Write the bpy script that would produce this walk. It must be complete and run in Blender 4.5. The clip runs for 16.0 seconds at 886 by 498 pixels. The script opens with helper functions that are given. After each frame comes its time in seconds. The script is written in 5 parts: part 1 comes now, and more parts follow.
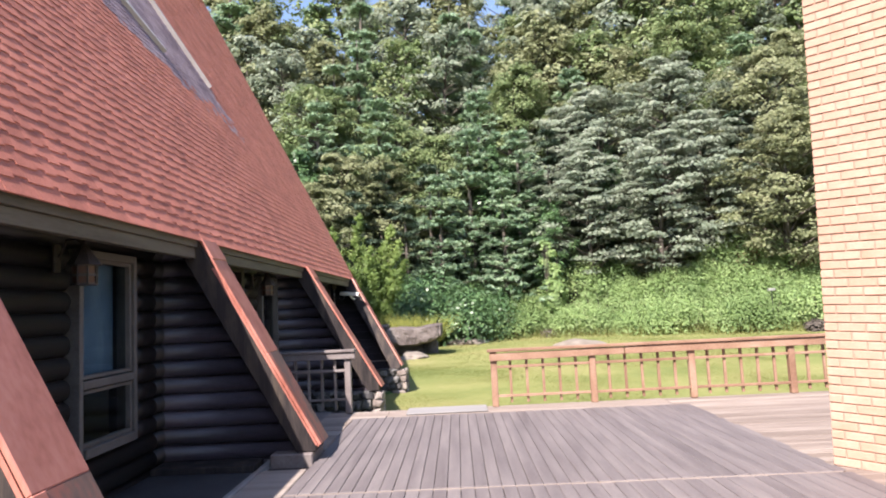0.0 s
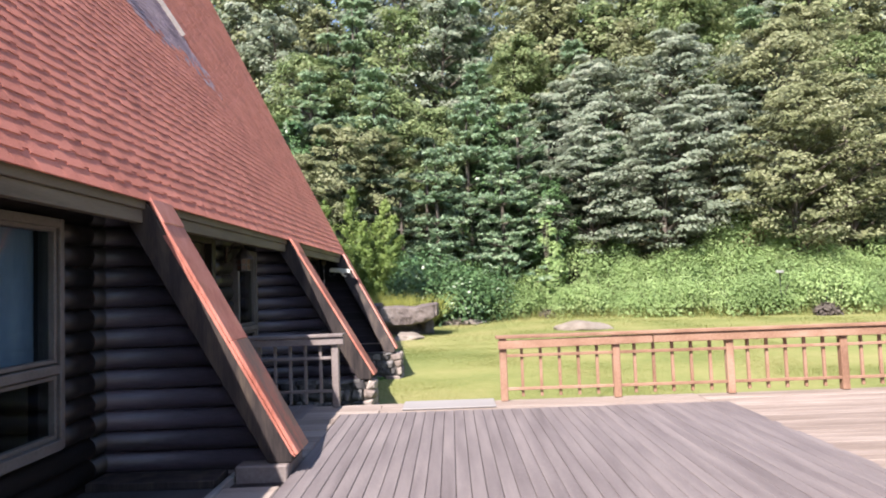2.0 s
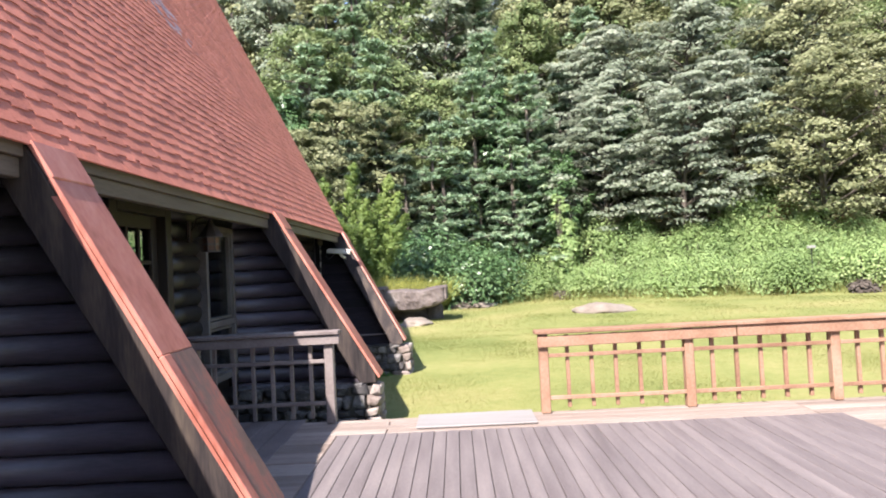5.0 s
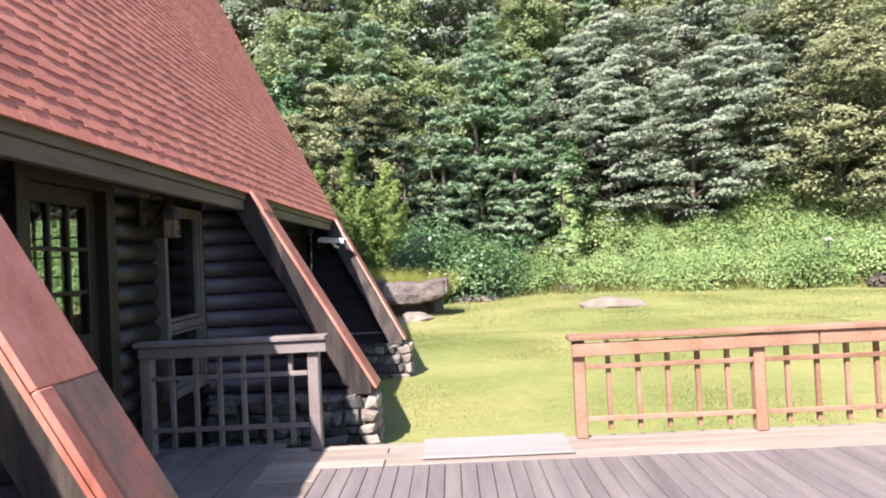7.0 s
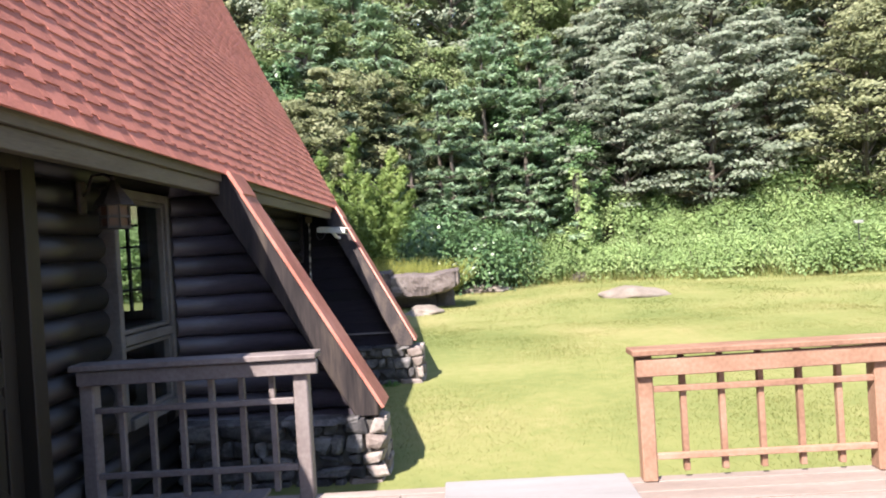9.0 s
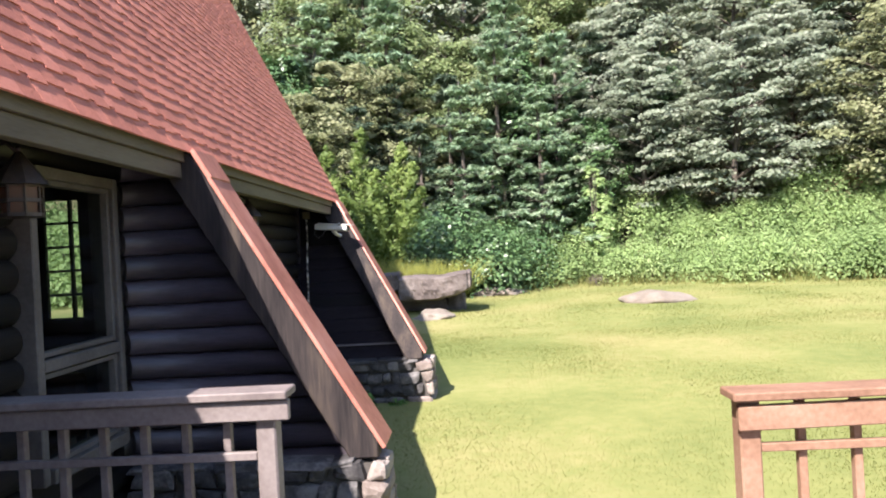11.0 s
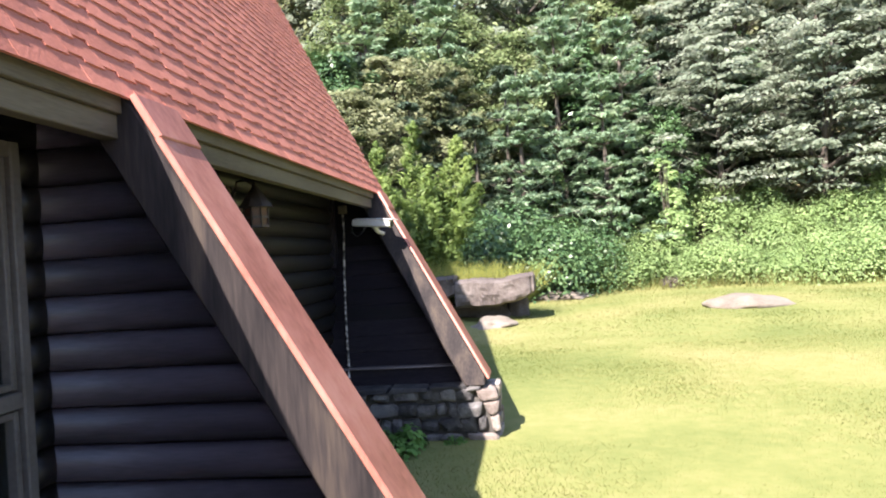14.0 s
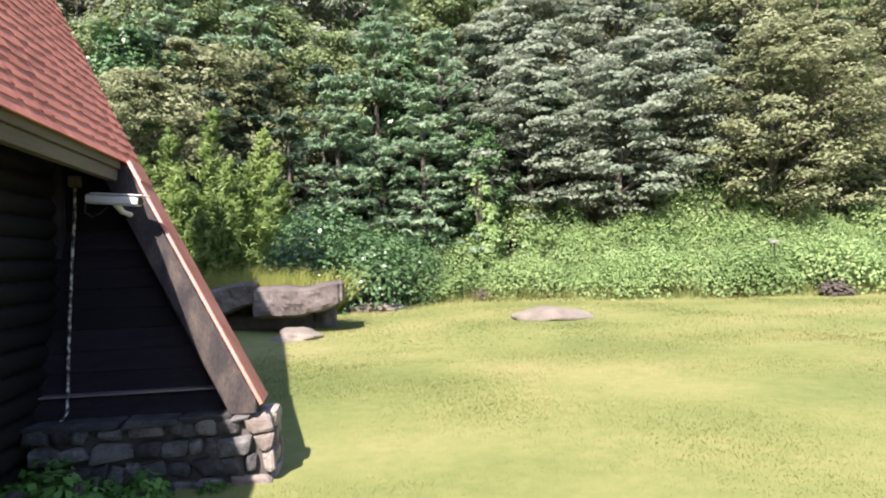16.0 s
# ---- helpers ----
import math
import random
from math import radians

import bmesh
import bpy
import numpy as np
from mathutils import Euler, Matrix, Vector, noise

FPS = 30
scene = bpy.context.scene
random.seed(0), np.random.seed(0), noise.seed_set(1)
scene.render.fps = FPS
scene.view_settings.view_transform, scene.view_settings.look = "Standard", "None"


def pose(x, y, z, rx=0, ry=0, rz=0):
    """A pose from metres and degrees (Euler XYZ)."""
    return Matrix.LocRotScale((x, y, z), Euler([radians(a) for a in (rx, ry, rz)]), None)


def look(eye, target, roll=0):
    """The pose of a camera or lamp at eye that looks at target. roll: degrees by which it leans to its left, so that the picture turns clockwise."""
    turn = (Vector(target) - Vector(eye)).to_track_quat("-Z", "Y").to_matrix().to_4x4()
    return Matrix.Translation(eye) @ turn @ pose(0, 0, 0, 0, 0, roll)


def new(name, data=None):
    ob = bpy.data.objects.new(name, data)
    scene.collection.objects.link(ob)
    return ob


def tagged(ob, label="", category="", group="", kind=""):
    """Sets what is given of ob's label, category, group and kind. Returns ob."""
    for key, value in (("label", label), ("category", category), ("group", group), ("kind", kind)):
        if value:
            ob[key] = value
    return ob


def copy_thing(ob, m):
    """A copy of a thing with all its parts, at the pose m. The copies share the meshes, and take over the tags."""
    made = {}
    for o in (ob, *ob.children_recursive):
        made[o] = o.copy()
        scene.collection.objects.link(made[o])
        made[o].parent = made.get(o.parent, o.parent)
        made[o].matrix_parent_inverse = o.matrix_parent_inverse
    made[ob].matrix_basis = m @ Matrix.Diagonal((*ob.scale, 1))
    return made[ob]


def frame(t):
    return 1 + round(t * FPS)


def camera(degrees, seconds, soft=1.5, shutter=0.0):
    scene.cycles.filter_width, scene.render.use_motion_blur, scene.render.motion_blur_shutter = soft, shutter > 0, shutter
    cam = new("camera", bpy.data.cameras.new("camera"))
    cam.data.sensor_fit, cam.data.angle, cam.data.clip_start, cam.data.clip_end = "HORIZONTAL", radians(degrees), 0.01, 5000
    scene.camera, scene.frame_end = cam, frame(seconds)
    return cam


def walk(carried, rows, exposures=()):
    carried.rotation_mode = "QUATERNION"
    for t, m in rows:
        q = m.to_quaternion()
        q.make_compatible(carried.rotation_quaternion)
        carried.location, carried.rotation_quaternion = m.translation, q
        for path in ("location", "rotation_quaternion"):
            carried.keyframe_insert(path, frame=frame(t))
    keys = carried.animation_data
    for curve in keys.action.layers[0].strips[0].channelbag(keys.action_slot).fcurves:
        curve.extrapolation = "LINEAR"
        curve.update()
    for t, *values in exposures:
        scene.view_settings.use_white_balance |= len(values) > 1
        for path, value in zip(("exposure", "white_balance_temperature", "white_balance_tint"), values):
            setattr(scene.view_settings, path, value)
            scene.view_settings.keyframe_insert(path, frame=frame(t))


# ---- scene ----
cam = camera(69.4, 16.0, 2.0)
PATH = [
    (0, (0.165, -0.117, 1.492), (0.131, 1.875, 1.672), -2.8),
    (0.5, (0.149, 0.214, 1.489), (0.126, 2.207, 1.655), -2.5),
    (1, (0.115, 0.533, 1.499), (0.091, 2.527, 1.645), -2.3),
    (1.5, (0.063, 0.834, 1.487), (0.043, 2.829, 1.616), -2.1),
    (2, (0.024, 1.149, 1.511), (0.005, 3.145, 1.623), -2.1),
    (2.5, (0.015, 1.455, 1.498), (-0.016, 3.452, 1.6), -2.3),
    (3, (-0.018, 1.741, 1.519), (-0.061, 3.738, 1.61), -2.3),
    (3.5, (-0.067, 2.059, 1.488), (-0.11, 4.057, 1.573), -2.5),
    (4, (-0.128, 2.351, 1.514), (-0.163, 4.349, 1.589), -2.6),
    (4.5, (-0.148, 2.655, 1.498), (-0.183, 4.654, 1.566), -2.8),
    (5, (-0.178, 2.968, 1.521), (-0.212, 4.967, 1.575), -2.9),
    (5.2, (-0.2, 3.068, 1.53), (-0.233, 5.067, 1.578), -2.9),
    (7.3, (-0.324, 4.409, 1.501), (-0.351, 6.409, 1.527), -2.7),
    (7.5, (-0.322, 4.535, 1.499), (-0.361, 6.535, 1.522), -2.8),
    (8, (-0.369, 4.831, 1.524), (-0.412, 6.831, 1.54), -3.1),
    (8.5, (-0.389, 5.137, 1.504), (-0.44, 7.136, 1.517), -3.4),
    (8.7, (-0.412, 5.239, 1.537), (-0.463, 7.238, 1.532), -3.5),
    (10.8, (-0.505, 6.435, 1.526), (-0.571, 8.434, 1.527), -3.0),
    (11, (-0.529, 6.534, 1.525), (-0.609, 8.533, 1.525), -3.1),
    (11.5, (-0.558, 6.813, 1.538), (-0.671, 8.81, 1.53), -2.9),
    (12, (-0.606, 7.115, 1.519), (-0.733, 9.111, 1.518), -3.2),
    (12.5, (-0.647, 7.389, 1.521), (-0.791, 9.384, 1.528), -3.7),
    (13, (-0.654, 7.645, 1.511), (-0.848, 9.635, 1.527), -3.9),
    (13.5, (-0.686, 7.917, 1.527), (-0.927, 9.903, 1.542), -3.7),
    (14, (-0.707, 8.207, 1.496), (-0.96, 10.191, 1.514), -3.8),
    (14.5, (-0.692, 8.569, 1.458), (-0.922, 10.556, 1.479), -3.8),
    (15, (-0.623, 8.901, 1.392), (-0.739, 10.897, 1.408), -3.3),
    (15.5, (-0.52, 9.204, 1.364), (-0.439, 11.202, 1.375), -2.6),
    (16, (-0.481, 9.486, 1.311), (-0.172, 11.462, 1.342), -1.9),
]
walk(cam, [(t, look(eye, target, roll)) for t, eye, target, roll in PATH],
     exposures=[(0, 1.53, 6500, 19), (2, 1.55, 6500, 19), (5, 1.74, 6500, 19), (8, 1.74, 6500, 19), (11, 1.74, 6500, 19), (12.5, 1.9, 6500, 19), (14.5, 1.93, 6500, 19), (16, 1.55, 6500, 19)])

# ---- light ----
SUN = Vector((-0.43, -0.80, 1.0)).normalized()
world = bpy.data.worlds.new("world")
scene.world = world
world.use_nodes = True
wn = world.node_tree.nodes
wn.clear()
sky = wn.new("ShaderNodeTexSky")
sky.sky_type, sky.sun_disc = "NISHITA", False
sky.sun_elevation = math.asin(SUN.z)
sky.sun_rotation = math.atan2(SUN.x, SUN.y) % (2 * math.pi)
sky.air_density, sky.dust_density = 1.0, 0.6
bg = wn.new("ShaderNodeBackground")
bg.inputs["Strength"].default_value = 0.11
wo = wn.new("ShaderNodeOutputWorld")
world.node_tree.links.new(sky.outputs[0], bg.inputs[0])
world.node_tree.links.new(bg.outputs[0], wo.inputs[0])
sun = new("sun", bpy.data.lights.new("sun", "SUN"))
sun.data.energy, sun.data.angle, sun.data.color = 5.0, radians(0.6), (1.0, 0.95, 0.86)
sun.matrix_world = look(SUN * 60, (0, 0, 0))


# ---- materials ----
def mat(name, colours, rough=0.7, scale=3.0, fine=40.0, bump=0.15, stretch=(1, 1, 1), metal=0.0, rand=0.0,
        island=False, spec=0.4, contrast=1.0, detail=6.0, trans=0.0, turn=(0, 0, 0)):
    """A mottled surface: up to four colours over two scales of noise, fine relief, and piece to piece variation."""
    m = bpy.data.materials.new(name)
    m.use_nodes = True
    nt = m.node_tree
    N, L = nt.nodes, nt.links
    b = N["Principled BSDF"]
    tc = N.new("ShaderNodeTexCoord")
    mp = N.new("ShaderNodeMapping")
    mp.inputs["Scale"].default_value = stretch
    mp.inputs["Rotation"].default_value = turn
    L.new(tc.outputs["Object"], mp.inputs["Vector"])
    src = mp.outputs["Vector"]
    if rand:
        oi = N.new("ShaderNodeObjectInfo")
        add = N.new("ShaderNodeVectorMath")
        add.operation = "MULTIPLY_ADD"
        cmb = N.new("ShaderNodeCombineXYZ")
        for k in range(3):
            L.new(oi.outputs["Random"], cmb.inputs[k])
        L.new(cmb.outputs[0], add.inputs[0])
        add.inputs[1].default_value = (37.0, 19.0, 53.0)
        L.new(src, add.inputs[2])
        src = add.outputs[0]
    n1 = N.new("ShaderNodeTexNoise")
    n1.inputs["Scale"].default_value, n1.inputs["Detail"].default_value = scale, detail
    n2 = N.new("ShaderNodeTexNoise")
    n2.inputs["Scale"].default_value, n2.inputs["Detail"].default_value = fine, 4.0
    for n in (n1, n2):
        L.new(src, n.inputs["Vector"])
    mx = N.new("ShaderNodeMath")
    mx.operation = "MULTIPLY_ADD"
    mx.inputs[1].default_value = 0.35
    L.new(n2.outputs["Fac"], mx.inputs[0])
    sc = N.new("ShaderNodeMath")
    sc.operation = "MULTIPLY_ADD"
    sc.inputs[1].default_value, sc.inputs[2].default_value = 0.65 * contrast, 0.325 * (1 - contrast)
    L.new(n1.outputs["Fac"], sc.inputs[0])
    L.new(sc.outputs[0], mx.inputs[2])
    fac = mx.outputs[0]
    if rand or island:
        if island:
            rnd = N.new("ShaderNodeNewGeometry").outputs["Random Per Island"]
        else:
            rnd = oi.outputs["Random"]
        a2 = N.new("ShaderNodeMath")
        a2.operation = "MULTIPLY_ADD"
        amount = rand if rand else (0.16 if bump else 0.2)
        a2.inputs[1].default_value = amount
        sub = N.new("ShaderNodeMath")
        sub.operation = "SUBTRACT"
        sub.inputs[1].default_value = amount * 0.5
        L.new(rnd, a2.inputs[0])
        L.new(fac, a2.inputs[2])
        L.new(a2.outputs[0], sub.inputs[0])
        fac = sub.outputs[0]
    cr = N.new("ShaderNodeValToRGB")
    k = len(colours)
    els = cr.color_ramp.elements
    while len(els) < k:
        els.new(0.5)
    for q in range(k):
        els[q].position = 0.30 + 0.40 * q / max(1, k - 1)
        els[q].color = (*colours[q], 1)
    L.new(fac, cr.inputs["Fac"])
    L.new(cr.outputs["Color"], b.inputs["Base Color"])
    b.inputs["Roughness"].default_value = rough
    b.inputs["Metallic"].default_value = metal
    b.inputs["Specular IOR Level"].default_value = spec
    if bump:
        bp = N.new("ShaderNodeBump")
        bp.inputs["Strength"].default_value, bp.inputs["Distance"].default_value = bump, 0.02
        L.new(mx.outputs[0], bp.inputs["Height"])
        L.new(bp.outputs[0], b.inputs["Normal"])
    if trans:
        tr = N.new("ShaderNodeBsdfTranslucent")
        L.new(cr.outputs["Color"], tr.inputs["Color"])
        ms = N.new("ShaderNodeMixShader")
        ms.inputs[0].default_value = trans
        L.new(b.outputs[0], ms.inputs[1])
        L.new(tr.outputs[0], ms.inputs[2])
        L.new(ms.outputs[0], N["Material Output"].inputs["Surface"])
    return m


def glass_mat(name, tint=(0.65, 0.7, 0.7)):
    m = bpy.data.materials.new(name)
    m.use_nodes = True
    N, L = m.node_tree.nodes, m.node_tree.links
    N.clear()
    g = N.new("ShaderNodeBsdfGlossy")
    g.inputs["Roughness"].default_value = 0.01
    t = N.new("ShaderNodeBsdfTransparent")
    t.inputs["Color"].default_value = (*tint, 1)
    w = N.new("ShaderNodeLayerWeight")
    p = N.new("ShaderNodeMath")
    p.operation = "POWER"
    p.inputs[1].default_value = 4.0
    L.new(w.outputs["Facing"], p.inputs[0])
    f = N.new("ShaderNodeMath")
    f.operation = "MULTIPLY_ADD"
    f.inputs[1].default_value, f.inputs[2].default_value = 0.5, 0.05
    L.new(p.outputs[0], f.inputs[0])
    mx = N.new("ShaderNodeMixShader")
    o = N.new("ShaderNodeOutputMaterial")
    L.new(f.outputs[0], mx.inputs[0])
    L.new(t.outputs[0], mx.inputs[1])
    L.new(g.outputs[0], mx.inputs[2])
    L.new(mx.outputs[0], o.inputs[0])
    return m


M = {}
M["shingle"] = mat("red_asphalt_shingle", [(0.300, 0.099, 0.070), (0.470, 0.162, 0.112), (0.580, 0.216, 0.155)], 0.92, 2.2, 70, 0.35, rand=0, island=True, contrast=0.7)
M["shingle_piece"] = mat("red_asphalt_shingle_piece", [(0.300, 0.099, 0.070), (0.470, 0.162, 0.112), (0.580, 0.216, 0.155)], 0.92, 2.2, 70, 0.35, rand=0.18, contrast=0.7)
M["shingle_purple"] = mat("purple_grey_shingle", [(0.16, 0.11, 0.135), (0.30, 0.21, 0.235), (0.44, 0.33, 0.35)], 0.85, 1.2, 60, 0.5, island=True)
M["flashing"] = mat("pale_metal_flashing", [(0.42, 0.36, 0.33), (0.62, 0.56, 0.52)], 0.5, 2, 30, 0.05, metal=0.2)
M["red_cap"] = mat("weathered_red_paint", [(0.25, 0.08, 0.057), (0.42, 0.158, 0.117), (0.51, 0.232, 0.18)], 0.5, 1.8, 14, 0.1, stretch=(2, 2, 0.6), turn=(0, -0.503, 0))
M["worn_cap"] = mat("peeled_brown_cap", [(0.10, 0.062, 0.052), (0.17, 0.105, 0.085), (0.36, 0.12, 0.085)], 0.6, 1.6, 14, 0.15, stretch=(2, 2, 0.6), turn=(0, -0.503, 0), contrast=1.3)
M["beam"] = mat("dark_stained_timber", [(0.016, 0.014, 0.015), (0.037, 0.030, 0.029), (0.078, 0.06, 0.048)], 0.75, 1.6, 14, 0.2, stretch=(5, 5, 0.5), contrast=1.3, turn=(0, -0.503, 0), spec=0.15)
M["fascia"] = mat("weathered_olive_board", [(0.064, 0.053, 0.038), (0.112, 0.094, 0.068), (0.15, 0.128, 0.094)], 0.75, 2.5, 40, 0.2, stretch=(4, 0.35, 4))
# Eave shade is put into this near-black tone of the log stain.
M["log"] = mat("dark_stained_log_eave_shade", [(0.003, 0.003, 0.003), (0.008, 0.006, 0.005), (0.014, 0.010, 0.009)], 0.5, 2.0, 30, 0.25, stretch=(3, 0.4, 3), rand=0.25, spec=0.6)
# Lighter and bluish: sky sheen on the cross logs is put into the colour.
M["log_x"] = mat("dark_stained_cross_log_sky_lit", [(0.021, 0.018, 0.022), (0.047, 0.039, 0.049), (0.081, 0.068, 0.086)], 0.42, 2.0, 30, 0.15, stretch=(0.4, 3, 3), rand=0.2, spec=0.55)
M["plank"] = mat("near_black_plank", [(0.007, 0.007, 0.007), (0.012, 0.009, 0.013), (0.025, 0.022, 0.024)], 0.75, 2.0, 30, 0.2, spec=0.15, stretch=(0.4, 3, 3), rand=0.2)
M["brown_frame"] = mat("brown_window_paint", [(0.072, 0.063, 0.056), (0.115, 0.103, 0.092), (0.158, 0.144, 0.130)], 0.6, 3, 40, 0.1)
M["door_wood"] = mat("dark_brown_door_wood", [(0.014, 0.011, 0.008), (0.029, 0.022, 0.014)], 0.55, 3, 40, 0.15, stretch=(3, 3, 0.5))
M["deck"] = mat("weathered_grey_deck_board", [(0.085, 0.071, 0.072), (0.13, 0.112, 0.112), (0.182, 0.158, 0.153)], 0.7, 1.6, 35, 0.25, stretch=(5, 0.5, 5), rand=0.07)
M["deck_light"] = mat("weathered_tan_board", [(0.145, 0.112, 0.092), (0.212, 0.17, 0.145), (0.279, 0.234, 0.203)], 0.75, 1.8, 35, 0.25, stretch=(0.6, 4, 4), rand=0.25)
M["rail"] = mat("faded_brown_rail_stain", [(0.16, 0.083, 0.052), (0.25, 0.145, 0.096), (0.33, 0.215, 0.155)], 0.65, 2.5, 40, 0.15, stretch=(1, 2, 1), rand=0.12)
M["rail_grey"] = mat("greyed_brown_rail_stain", [(0.106, 0.085, 0.082), (0.162, 0.134, 0.126), (0.221, 0.190, 0.180)], 0.65, 2.5, 40, 0.15, rand=0.12)
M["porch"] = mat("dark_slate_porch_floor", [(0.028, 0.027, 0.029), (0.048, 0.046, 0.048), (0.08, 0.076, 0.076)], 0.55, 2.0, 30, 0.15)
# Front stones under the eave: their shade is put into this dark colour.
M["stone"] = mat("shaded_grey_field_stone", [(0.03, 0.028, 0.029), (0.07, 0.066, 0.066), (0.17, 0.16, 0.155)], 0.8, 6, 40, 0.7, rand=0.4, contrast=1.4)
# Paler copy for corner and end stones, with sunlight put into the colour.
M["stone_sunlit"] = mat("sunlit_pink_field_stone", [(0.15, 0.118, 0.102), (0.23, 0.19, 0.168), (0.32, 0.28, 0.25)], 0.85, 5, 40, 0.6, rand=0.3)
M["mortar"] = mat("dark_recessed_mortar", [(0.05, 0.045, 0.04), (0.11, 0.10, 0.09)], 0.9, 8, 60, 0.4)
M["brick"] = mat("salmon_brick", [(0.38, 0.225, 0.155), (0.42, 0.262, 0.19), (0.46, 0.305, 0.232)], 0.85, 6, 60, 0.35, rand=0.15)
M["brick_mortar"] = mat("pale_brick_mortar", [(0.295, 0.197, 0.146), (0.336, 0.234, 0.177)], 0.9, 12, 80, 0.3)
M["rock"] = mat("lichen_boulder", [(0.053, 0.042, 0.038), (0.107, 0.087, 0.078), (0.17, 0.148, 0.134)], 0.9, 1.5, 14, 0.7, stretch=(1, 1, 1.4))
M["rock_pale"] = mat("pale_flat_rock", [(0.115, 0.094, 0.074), (0.18, 0.152, 0.123), (0.235, 0.205, 0.17)], 0.9, 1.5, 14, 0.6)
M["lawn"] = mat("mown_lawn", [(0.124, 0.148, 0.049), (0.176, 0.188, 0.067), (0.236, 0.218, 0.094)], 0.9, 0.3, 6, 0.35, spec=0.1, contrast=1.4)
M["litter"] = mat("shaded_leaf_litter", [(0.06, 0.056, 0.03), (0.12, 0.11, 0.056), (0.2, 0.17, 0.1)], 0.95, 0.5, 6, 0.5, spec=0.1)
M["blade"] = mat("grass_blades", [(0.137, 0.165, 0.052), (0.194, 0.207, 0.072), (0.257, 0.237, 0.101)], 0.8, 0.3, 4, 0, island=True, spec=0.05, trans=0.35, contrast=1.2)
M["slab_weed"] = mat("yellow_green_weeds", [(0.22, 0.24, 0.05), (0.3, 0.32, 0.08), (0.38, 0.38, 0.12)], 0.7, 0.5, 4, 0, island=True, spec=0.2, trans=0.3)
M["weed"] = mat("weed_leaves", [(0.056, 0.136, 0.024), (0.112, 0.24, 0.048), (0.176, 0.32, 0.08)], 0.6, 0.8, 4, 0, island=True, spec=0.3, trans=0.25)
M["leaf_bramble"] = mat("bright_bramble_leaves", [(0.20, 0.295, 0.115), (0.29, 0.40, 0.16), (0.43, 0.52, 0.24)], 0.5, 0.25, 4, 0, island=True, spec=0.18, trans=0.45, contrast=1.4)
M["leaf_bush"] = mat("green_thicket_leaves", [(0.15, 0.225, 0.085), (0.24, 0.34, 0.135), (0.34, 0.45, 0.20)], 0.65, 0.25, 4, 0, island=True, spec=0.18, trans=0.45, contrast=1.4)
M["leaf_dark"] = mat("dark_vine_leaves", [(0.038, 0.085, 0.032), (0.074, 0.143, 0.053), (0.135, 0.220, 0.087)], 0.4, 0.5, 4, 0, island=True, spec=0.5, trans=0.15)
M["leaf_mid"] = mat("green_broad_leaves", [(0.085, 0.135, 0.057), (0.182, 0.239, 0.100), (0.331, 0.365, 0.194)], 0.5, 0.4, 4, 0, island=True, spec=0.22, trans=0.4)
M["leaf_silver"] = mat("silver_green_leaves", [(0.159, 0.202, 0.140), (0.244, 0.286, 0.206), (0.392, 0.414, 0.328)], 0.5, 0.4, 4, 0, island=True, spec=0.08, trans=0.45)
M["leaf_olive"] = mat("olive_green_leaves", [(0.118, 0.132, 0.066), (0.216, 0.238, 0.120), (0.372, 0.376, 0.228)], 0.5, 0.4, 4, 0, island=True, spec=0.22, trans=0.4)
M["needle"] = mat("blue_green_needles", [(0.128, 0.214, 0.137), (0.277, 0.390, 0.249), (0.557, 0.644, 0.439)], 0.5, 0.4, 4, 0, island=True, spec=0.22, trans=0.45)
# Shade deep in the woods is put into these darker needles.
M["needle_shaded"] = mat("shaded_conifer_needles", [(0.04, 0.072, 0.052), (0.085, 0.128, 0.086), (0.17, 0.22, 0.14)], 0.55, 0.4, 4, 0, island=True, spec=0.22, trans=0.35)
M["yew"] = mat("yellow_green_conifer_sprays", [(0.06, 0.10, 0.024), (0.125, 0.19, 0.045), (0.25, 0.32, 0.095)], 0.5, 0.5, 4, 0, island=True, spec=0.25, trans=0.25)
M["leaf_dry"] = mat("dry_brown_leaves", [(0.14, 0.085, 0.055), (0.24, 0.155, 0.10), (0.34, 0.25, 0.16)], 0.7, 0.5, 4, 0, island=True, spec=0.1, trans=0.3)
M["bark"] = mat("grey_brown_bark", [(0.035, 0.028, 0.022), (0.075, 0.062, 0.05), (0.12, 0.10, 0.085)], 0.9, 3, 20, 0.6, stretch=(3, 3, 0.6))
M["white"] = mat("off_white_plastic", [(0.66, 0.65, 0.62), (0.78, 0.77, 0.74)], 0.4, 6, 40, 0.03)
M["black"] = mat("black_plastic", [(0.012, 0.012, 0.013), (0.025, 0.025, 0.026)], 0.35, 6, 40, 0.03)
M["rope"] = mat("pale_rope_cable", [(0.03, 0.027, 0.024), (0.16, 0.14, 0.12), (0.60, 0.56, 0.50)], 0.8, 22, 60, 0.2, contrast=3.0)
M["copper"] = mat("aged_copper_lantern", [(0.027, 0.022, 0.018), (0.060, 0.047, 0.040), (0.102, 0.078, 0.066)], 0.5, 8, 50, 0.2, metal=0.4)
M["amber"] = mat("amber_lantern_glass", [(0.079, 0.033, 0.02), (0.112, 0.056, 0.037)], 0.25, 8, 50, 0.05)
M["room"] = mat("warm_dark_panelling", [(0.126, 0.068, 0.036), (0.234, 0.126, 0.068)], 0.6, 2, 20, 0.15, stretch=(1, 3, 0.4))
M["metal_edge"] = mat("grey_metal_edge", [(0.30, 0.29, 0.28), (0.45, 0.44, 0.42)], 0.45, 4, 40, 0.1, metal=0.5)
